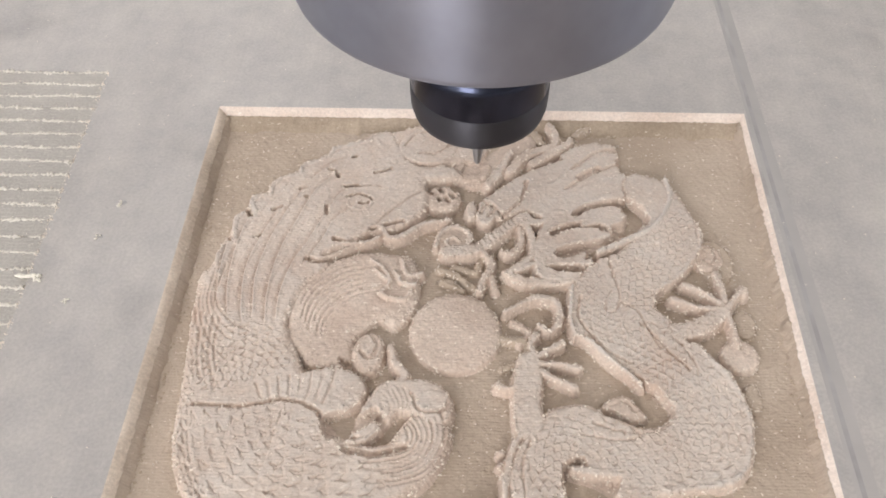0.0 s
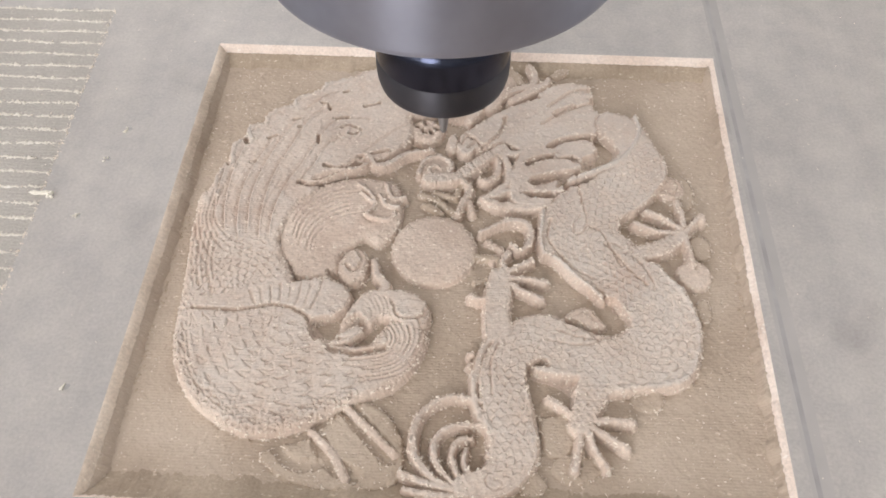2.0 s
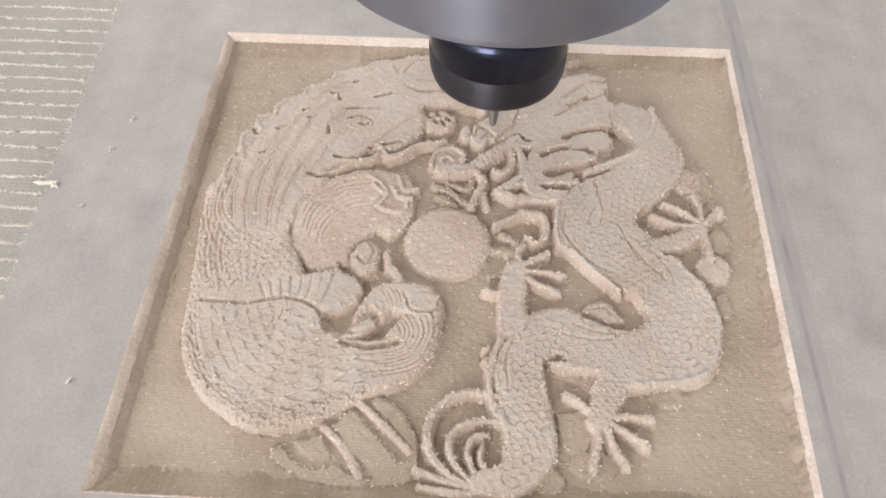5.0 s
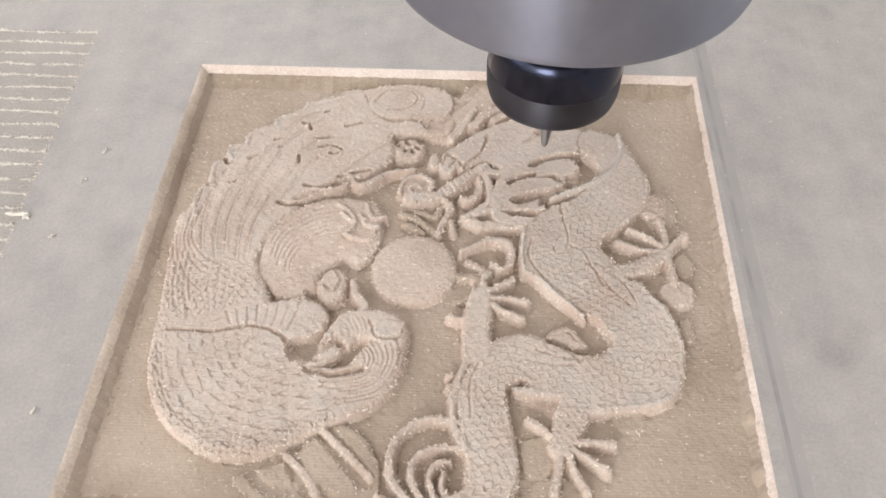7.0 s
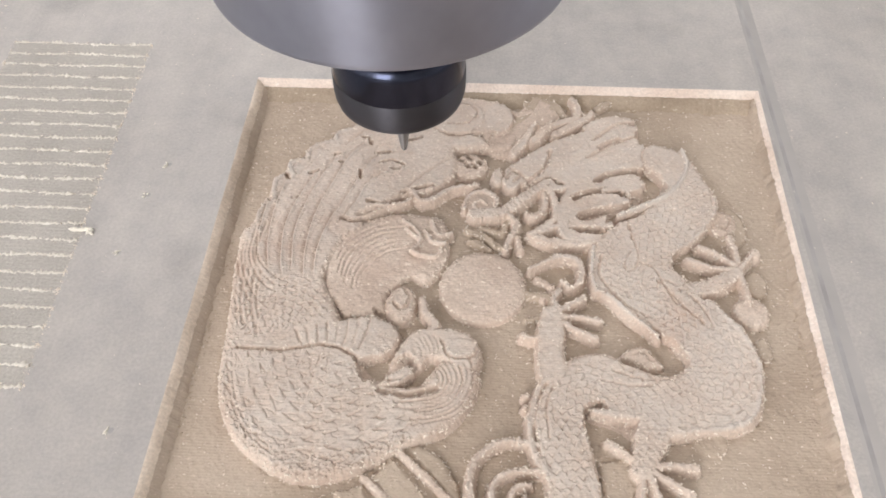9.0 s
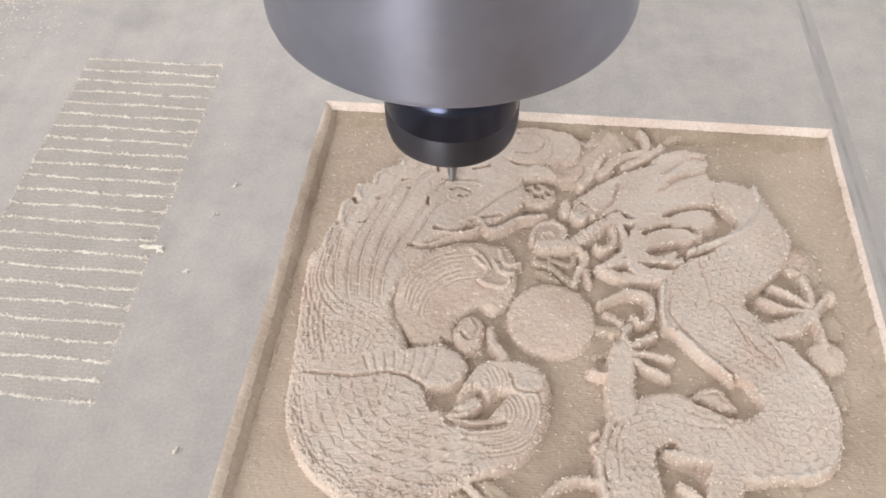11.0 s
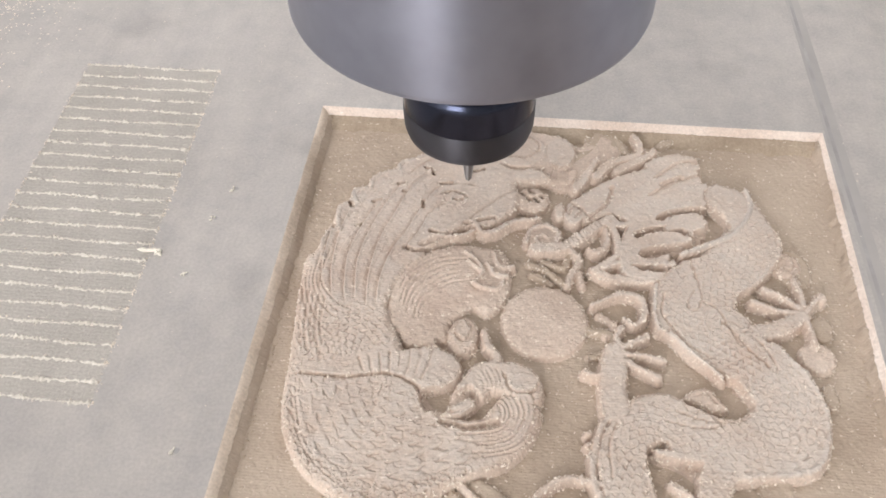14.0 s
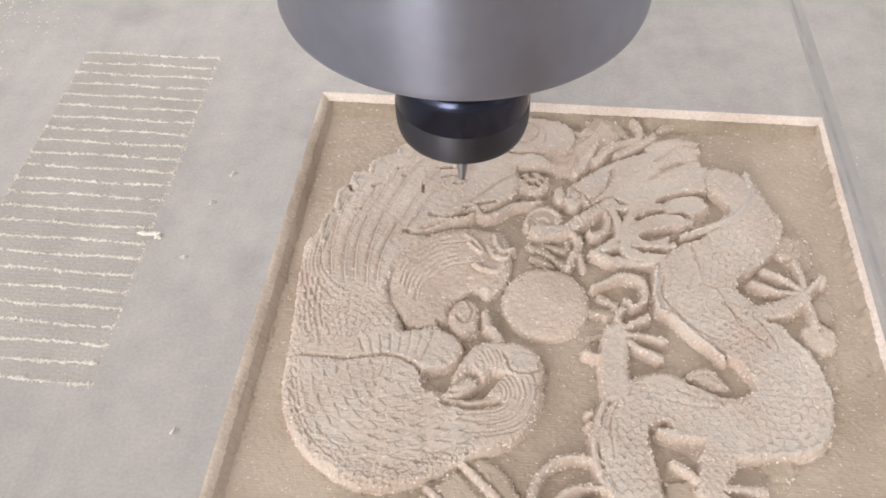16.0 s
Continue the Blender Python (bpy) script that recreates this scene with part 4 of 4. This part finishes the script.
H = LOW * taper(level(H), OWNER, 4.6)
H = 0.5 * H + 0.5 * soften(H, 2)
slope = np.hypot(*np.gradient(soften(H, 2), STEP))
rng = np.random.default_rng(5)
fine = soften(rng.normal(0, 1, H.shape), 1)
coarse = soften(rng.normal(0, 1, H.shape), 9)
tufts = soften(np.clip(rng.normal(0, 1, H.shape) - 2.0, 0, 3), 1)
wear = np.clip(slope * 0.8, 0, 1)
H += DETAIL
H += 0.15 * np.clip(H - soften(H, 14), -0.3, 1.0)
H += (np.where(H > 0.5, 0.042, 0.028) + 0.135 * wear) * fine + (0.3 + 0.8 * wear) * coarse + (0.5 + 2.3 * wear) * tufts + 0.006 * np.sin(GY * 9.0)[None, :]

LABELS = {"phoenix": "carved phoenix with feathered wing and scaled body", "dragon": "carved scaly dragon with mane and claws",
          "pearl": "flat round carved pearl", "recess_floor": "finely lined milled recess floor", "cloud": "low carved cloud scroll"}


def build_relief():
    nx, ny = H.shape
    xx, yy = np.meshgrid(GX, GY, indexing="ij")
    verts = np.stack([xx, yy, H - DEEP], -1).reshape(-1, 3) * MM
    idx = np.arange(nx * ny).reshape(nx, ny)
    faces = np.stack([idx[:-1, :-1], idx[1:, :-1], idx[1:, 1:], idx[:-1, 1:]], -1).reshape(-1, 4)
    own = OWNER.reshape(-1)[faces].max(1)
    small = [k for k in range(4, len(NAMES)) if np.count_nonzero(own == k) < 30]
    own[np.isin(own, small)] = 0
    for k, name in enumerate(NAMES):
        f = faces[own == k]
        if not len(f):
            continue
        used, inv = np.unique(f, return_inverse=True)
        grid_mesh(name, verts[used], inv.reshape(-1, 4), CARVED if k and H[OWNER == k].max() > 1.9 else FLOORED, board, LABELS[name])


build_relief()


# ---- the recess walls: a pale ragged cut edge above brown raw fibre ----
def wall_strip(a, b, profile, ragged, seed):
    """Sheet along a to b; profile in (inset, depth) mm, the inset to the left of the way."""
    r = np.random.default_rng(seed)
    a, b = np.array(a, float), np.array(b, float)
    n = int(np.hypot(*(b - a)) / 0.5)
    way = (b - a) / np.hypot(*(b - a))
    left = np.array([-way[1], way[0]])
    wave = np.interp(np.arange(n + 1), np.arange(0, n + 8, 7), r.normal(0, 1, len(np.arange(0, n + 8, 7))))
    verts = []
    for i in range(n + 1):
        p = a + (b - a) * i / n
        for k, (o, d) in enumerate(profile):
            j = ragged if 0 < k < len(profile) else 0
            q = p + left * (o + j * 0.25 * r.normal() + j * 0.3 * abs(wave[i]))
            verts.append((q[0] * MM, q[1] * MM, -(d + (j * (0.35 * wave[i] + 0.12 * r.normal()) if 0 < k < len(profile) - 1 else 0)) * MM))
    m = len(profile)
    faces = [(i * m + k, i * m + k + 1, (i + 1) * m + k + 1, (i + 1) * m + k) for i in range(n) for k in range(m - 1)]
    return verts, faces


CORNERS = [(X0, Y0), (X1F, Y0), (X1, Y1), (X0, Y1)]
# front foot, 7.8 mm in brown, stands in for the front wall's shadow on the floor
SIDES = [(0, 1, 7.8, 0.5, 11, 0.35, RIM, WALLED), (1, 2, 2.4, 1.1, 12, 0.5, RIM, FLOORED), (2, 3, 6.4, 1.7, 13, 0.35, RIM, WALLED), (3, 0, 3.6, 1.7, 14, 0.45, RIM_SHADED, FLOORED)]
# edge and wall tones differ per side to carry how light falls there
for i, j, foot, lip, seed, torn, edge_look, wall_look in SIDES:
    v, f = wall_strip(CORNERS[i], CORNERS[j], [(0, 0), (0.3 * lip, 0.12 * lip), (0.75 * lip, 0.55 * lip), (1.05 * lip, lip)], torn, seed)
    grid_mesh("cut_edge", v, f, edge_look, board, "freshly cut board edge, pale where lit and tan on the shaded left")
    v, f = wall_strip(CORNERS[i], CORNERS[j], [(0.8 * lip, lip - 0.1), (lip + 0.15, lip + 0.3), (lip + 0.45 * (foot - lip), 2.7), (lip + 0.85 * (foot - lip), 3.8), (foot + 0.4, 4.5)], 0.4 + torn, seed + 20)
    grid_mesh("recess_wall", v, f, wall_look, board, "brown rough raw fibre wall, its wide front foot standing in for shadow")

# ---- the shallow test cut beside the recess, with its fuzzy ridges ----
lean = (TY1 - TY0) * SHEAR
grid_mesh("test_cut_floor", [(x * MM, y * MM, -0.06 * MM) for x, y in ((TX0 - 1 + lean, TY0 - 1), (TX1 + 1 + lean, TY0 - 1), (TX1 + 1, TY1 + 1), (TX0 - 1, TY1 + 1))], [(0, 1, 2, 3)], TEST, board, "shallow lined test cut")


def fuzzy_ridge(x0, x1, y, high, wide, seed):
    r = np.random.default_rng(seed)
    n = int((x1 - x0) / 0.35)
    verts, faces = [], []
    for i in range(n + 1):
        x = x0 + (x1 - x0) * i / n
        run = 0.5 + 0.5 * math.sin(x * 0.31 + seed * 1.7) * math.sin(x * 0.83 + seed)
        h = max(0.0, high * (1.25 * run * r.random() ** 1.2 - 0.1 + 0.1 * r.random()))
        w = wide * (0.5 + 1.1 * r.random() * (0.4 + run))
        c = y + 0.16 * r.normal() + 0.22 * math.sin(x * 0.21 + seed * 2.3)
        for o, z in ((-w, -0.1), (-0.4 * w, h * 0.75 - 0.06), (0.3 * w, h - 0.06), (w, -0.1)):
            verts.append((x * MM, (c + o) * MM, z * MM))
    for i in range(n):
        for k in range(3):
            faces.append((i * 4 + k, i * 4 + k + 1, (i + 1) * 4 + k + 1, (i + 1) * 4 + k))
    return verts, [f[::-1] for f in faces]


for k in range(24):
    y = TY0 + 0.3 + k * (TY1 - TY0 - 0.6) / 23
    shift = (TY1 - y) * SHEAR
    v, f = fuzzy_ridge(TX0 + shift, TX1 + shift, y, 0.8, 0.45, 50 + k)
    grid_mesh("fibre_ridge", v, f, FUZZ, board, "pale fuzzy ridge left between passes")


# ---- spindle, nut and cutter ----
spindle = empty("router_spindle", "brushed steel router spindle with a black collet nut", "spindle")
part("housing", lathe([(0, 34.8), (14, 34.8), (14.4, 34.4), (35.8, 34.4), (36.8, 34.9), (37.7, 35.8), (38.1, 37.2), (38.1, 215), (37.4, 217), (0, 217)], 160), STEEL, spindle, "brushed grey steel housing")
part("shaft", lathe([(0, 12), (11, 12), (11, 34.7), (0, 34.7)]), BLACK, spindle)
nut = part("collet_nut", lathe([(0, 7.2), (15.7, 7.2), (15.7, 14.0), (15.55, 14.9), (15.1, 15.8), (14.3, 16.7), (13.4, 17.3), (12.4, 17.5), (10.8, 17.6), (0, 17.6)]), BLACK, spindle, "glossy black collet nut")
part("nut_skirt", lathe([(0, -1.8), (4, -2.0), (12.4, -2.3), (14.2, -1.9), (15.3, -0.8), (15.75, 1.0), (15.85, 3.2), (15.85, 6.6), (15.7, 7.1), (0, 7.1)]), DARK, nut, "matte dark grey lower half of the nut")
part("cutter", lathe([(0, -20.6), (0.5, -20.5), (0.85, -19.8), (1.45, -15), (1.65, -8.5), (1.7, 0), (1.7, 6), (0, 6)], 24), BIT, spindle, "grey tapered carving cutter")


# ---- splinters, pits and dust ----
def splinter(at, length, wide, turn, bend, label):
    bm = bmesh.new()
    rings = []
    for i in range(7):
        t = i / 6
        w = wide * (1 - abs(2 * t - 1) ** 3 * 0.8) * (0.8 + 0.4 * ((i * 7) % 3) / 2)
        x, y = (t - 0.5) * length, bend * (2 * t - 1) ** 2
        rings.append([bm.verts.new((x, y + a * w, b * w + w * 0.5)) for a, b in ((-0.5, -0.5), (0.5, -0.5), (0.4, 0.4), (-0.3, 0.5))])
    for a, b in zip(rings, rings[1:]):
        for k in range(4):
            bm.faces.new([a[k], a[(k + 1) % 4], b[(k + 1) % 4], b[k]])
    bm.faces.new(rings[0][::-1])
    bm.faces.new(rings[-1])
    bmesh.ops.recalc_face_normals(bm, faces=bm.faces[:])
    ob = part("wood_splinter", bm, SPLINTER)
    ob.matrix_world = pose(at[0] * MM, at[1] * MM, at[2] * MM, 0, 0, turn)
    return tagged(ob, label, "splinter", group="loose splinters")


splinter((-101.8, 12.4, 0.1), 0.0056, 0.00085, 3, 0.0005, "curled pale wood splinter beside the test cut")
splinter((-98.8, 11.7, 0.1), 0.0020, 0.0007, -40, 0.0002, "short pale wood splinter beside the test cut")
splinter((-99.0, 12.1, 0.1), 0.0024, 0.0009, 60, 0.0002, "short pale wood splinter beside the test cut")

for x, y, n, size in ((-91.0, 5.7, 4, 1.3), (-78.9, -39.2, 4, 1.3), (-86.4, 34.8, 4, 1.2), (-89.0, 24.0, 3, 1.0)):
    for k in range(n):
        splinter((x + random.uniform(-0.5, 0.5), y + random.uniform(-0.9, 0.9), 0.05), size * MM * random.uniform(0.5, 1.2), 0.00032, random.uniform(0, 180), 0.0003, "tiny pale wood flake on the grey board")
    # no hollow is cut: a flat dark disc paints the gouge's shaded side
    pit = bmesh.new()
    bmesh.ops.create_circle(pit, cap_ends=True, segments=11, radius=0.0006)
    for v in pit.verts:
        v.co *= random.uniform(0.7, 1.3)
    pit_ob = part("gouge", pit, PENCIL, board, "flat dark disc for the shaded side of a small gouge")
    pit_ob.location = ((x + 0.7) * MM, (y + 0.6) * MM, 0.00003)


def specks():
    """Loose dust and fibre crumbs lying in the recess and round it."""
    r = np.random.default_rng(9)
    verts, faces = [], []
    for k in range(91600):
        if k >= 82600:
            x, y = -222 + 24 * r.normal(), 128 + 26 * r.normal()
            z, s = 0.0, 0.15 + 0.2 * r.random()
        elif k >= 80800:
            y = TY0 + 0.3 + r.integers(0, 24) * (TY1 - TY0 - 0.6) / 23 + 0.45 * r.normal()
            x = r.choice([TX0, TX1, r.uniform(TX0, TX1), r.uniform(TX0, TX1)]) + 0.35 * r.normal()
            if r.random() < 0.25:
                x, y = r.choice([TX0, TX1]) + 0.3 * r.normal(), r.uniform(TY0, TY1)
            x += (TY1 - y) * SHEAR
            z, s = 0.0, 0.08 + 0.2 * r.random() ** 2
        elif k < 80000:
            i, j = r.integers(4, H.shape[0] - 4), r.integers(4, H.shape[1] - 4)
            x, y, z = GX[i], GY[j], H[i, j] - DEEP
            if r.random() > 0.045 + wear[i, j] ** 1.5 * (0.9 if WOBBLE[i, j] > 0 else 0.35):
                continue
            s = (0.07 + 0.2 * r.random() ** 2.5) * (1 + 0.6 * wear[i, j])
        else:
            x, y = r.uniform(-150, 150), r.uniform(-75, 130)
            if X0 - 1 < x < X1 + 1 and Y0 - 1 < y < Y1 + 1:
                continue
            z, s = 0.02, 0.06 + 0.16 * r.random() ** 3
        a = r.uniform(0, 6.283)
        c, t = math.cos(a), math.sin(a)
        n = len(verts)
        long = 0.8 + 0.7 * r.random()
        for px, py, pz in ((-1, -0.5, 0), (1, -0.5, 0), (1, 0.5, 0), (-1, 0.5, 0), (0.2, 0, 0.9)):
            verts.append(((x + s * (c * px * long - t * py)) * MM, (y + s * (t * px * long + c * py)) * MM, (z + s * pz) * MM))
        faces += [(n, n + 1, n + 4), (n + 1, n + 2, n + 4), (n + 2, n + 3, n + 4), (n + 3, n, n + 4)]
    me = bpy.data.meshes.new("sawdust")
    me.from_pydata(verts, [], faces)
    me.materials.append(CRUMB)
    return tagged(new("sawdust", me), "pale sawdust crumbs scattered over the carving", "sawdust", kind="stuff")


def wall_dust():
    """Brown fibre clumps that lie along the foot of the recess walls."""
    r = np.random.default_rng(21)
    verts, faces = [], []
    for k in range(520):
        if k < 400:
            x, y = X0 + 3.6 + 0.7 * r.normal(), r.choice([36, 22, 8, -14, -30]) + 7 * r.normal()
        else:
            x, y = X1 - 3.2 - (Y1 - 30) * 0.012 + 0.8 * r.normal(), r.choice([40, 12, -8]) + 9 * r.normal()
        i, j = int((x - GX[0]) / STEP), int((y - GY[0]) / STEP)
        s = 0.1 + 0.3 * r.random() ** 2
        n = len(verts)
        for a in np.arange(5) * 1.2566 + r.uniform(0, 6):
            q = s * r.uniform(0.7, 1.3)
            verts.append(((x + q * math.cos(a)) * MM, (y + q * math.sin(a)) * MM, (H[i, j] - DEEP - 0.05) * MM))
        verts.append((x * MM, y * MM, (H[i, j] - DEEP + 0.8 * s) * MM))
        faces += [(n + a, n + (a + 1) % 5, n + 5) for a in range(5)]
    me = bpy.data.meshes.new("fibre_dust")
    me.from_pydata(verts, [], faces)
    me.materials.append(WALLED)
    return tagged(new("fibre_dust", me), "brown fibre clumps along the recess walls", "dust", kind="stuff")


specks()
wall_dust()


def motions():
    """The spindle's way over the board: seconds, nut centre x, y and height in mm."""
    rows = [
        (0.0, -0.36, 51.32, 20.0),
        (0.5, -4.38, 38.42, 20.0),
        (1.0, -5.14, 38.47, 20.0),
        (1.5, -3.93, 38.68, 20.0),
        (2.0, -4.29, 38.78, 20.0),
        (2.5, -6.58, 39.83, 20.0),
        (3.0, -6.87, 41.20, 20.0),
        (3.5, -6.97, 41.14, 20.0),
        (4.0, -7.03, 42.36, 20.0),
        (4.2, -6.19, 42.58, 20.0),
        (6.3, 24.17, 29.35, 20.0),
        (6.5, 24.86, 30.49, 20.0),
        (7.0, 26.61, 42.04, 20.0),
        (7.5, 26.59, 40.11, 20.0),
        (8.0, 13.13, 42.55, 20.0),
        (8.5, -6.60, 42.97, 20.0),
        (9.0, -26.11, 44.04, 20.0),
        (9.5, -29.98, 35.86, 20.0),
        (12.0, -31.51, 45.60, 20.0),
        (12.5, -28.00, 38.88, 20.0),
        (13.0, -28.19, 37.49, 20.0),
        (13.5, -28.18, 37.94, 20.0),
        (14.0, -25.74, 44.52, 20.0),
        (14.5, -25.52, 37.55, 20.0),
        (15.0, -27.56, 37.86, 20.0),
        (15.5, -24.60, 38.95, 20.0),
        (16.0, -26.91, 38.79, 20.0),
    ]
    walk(spindle, [(t, pose(x * MM, y * MM, z * MM)) for t, x, y, z in rows])


motions()
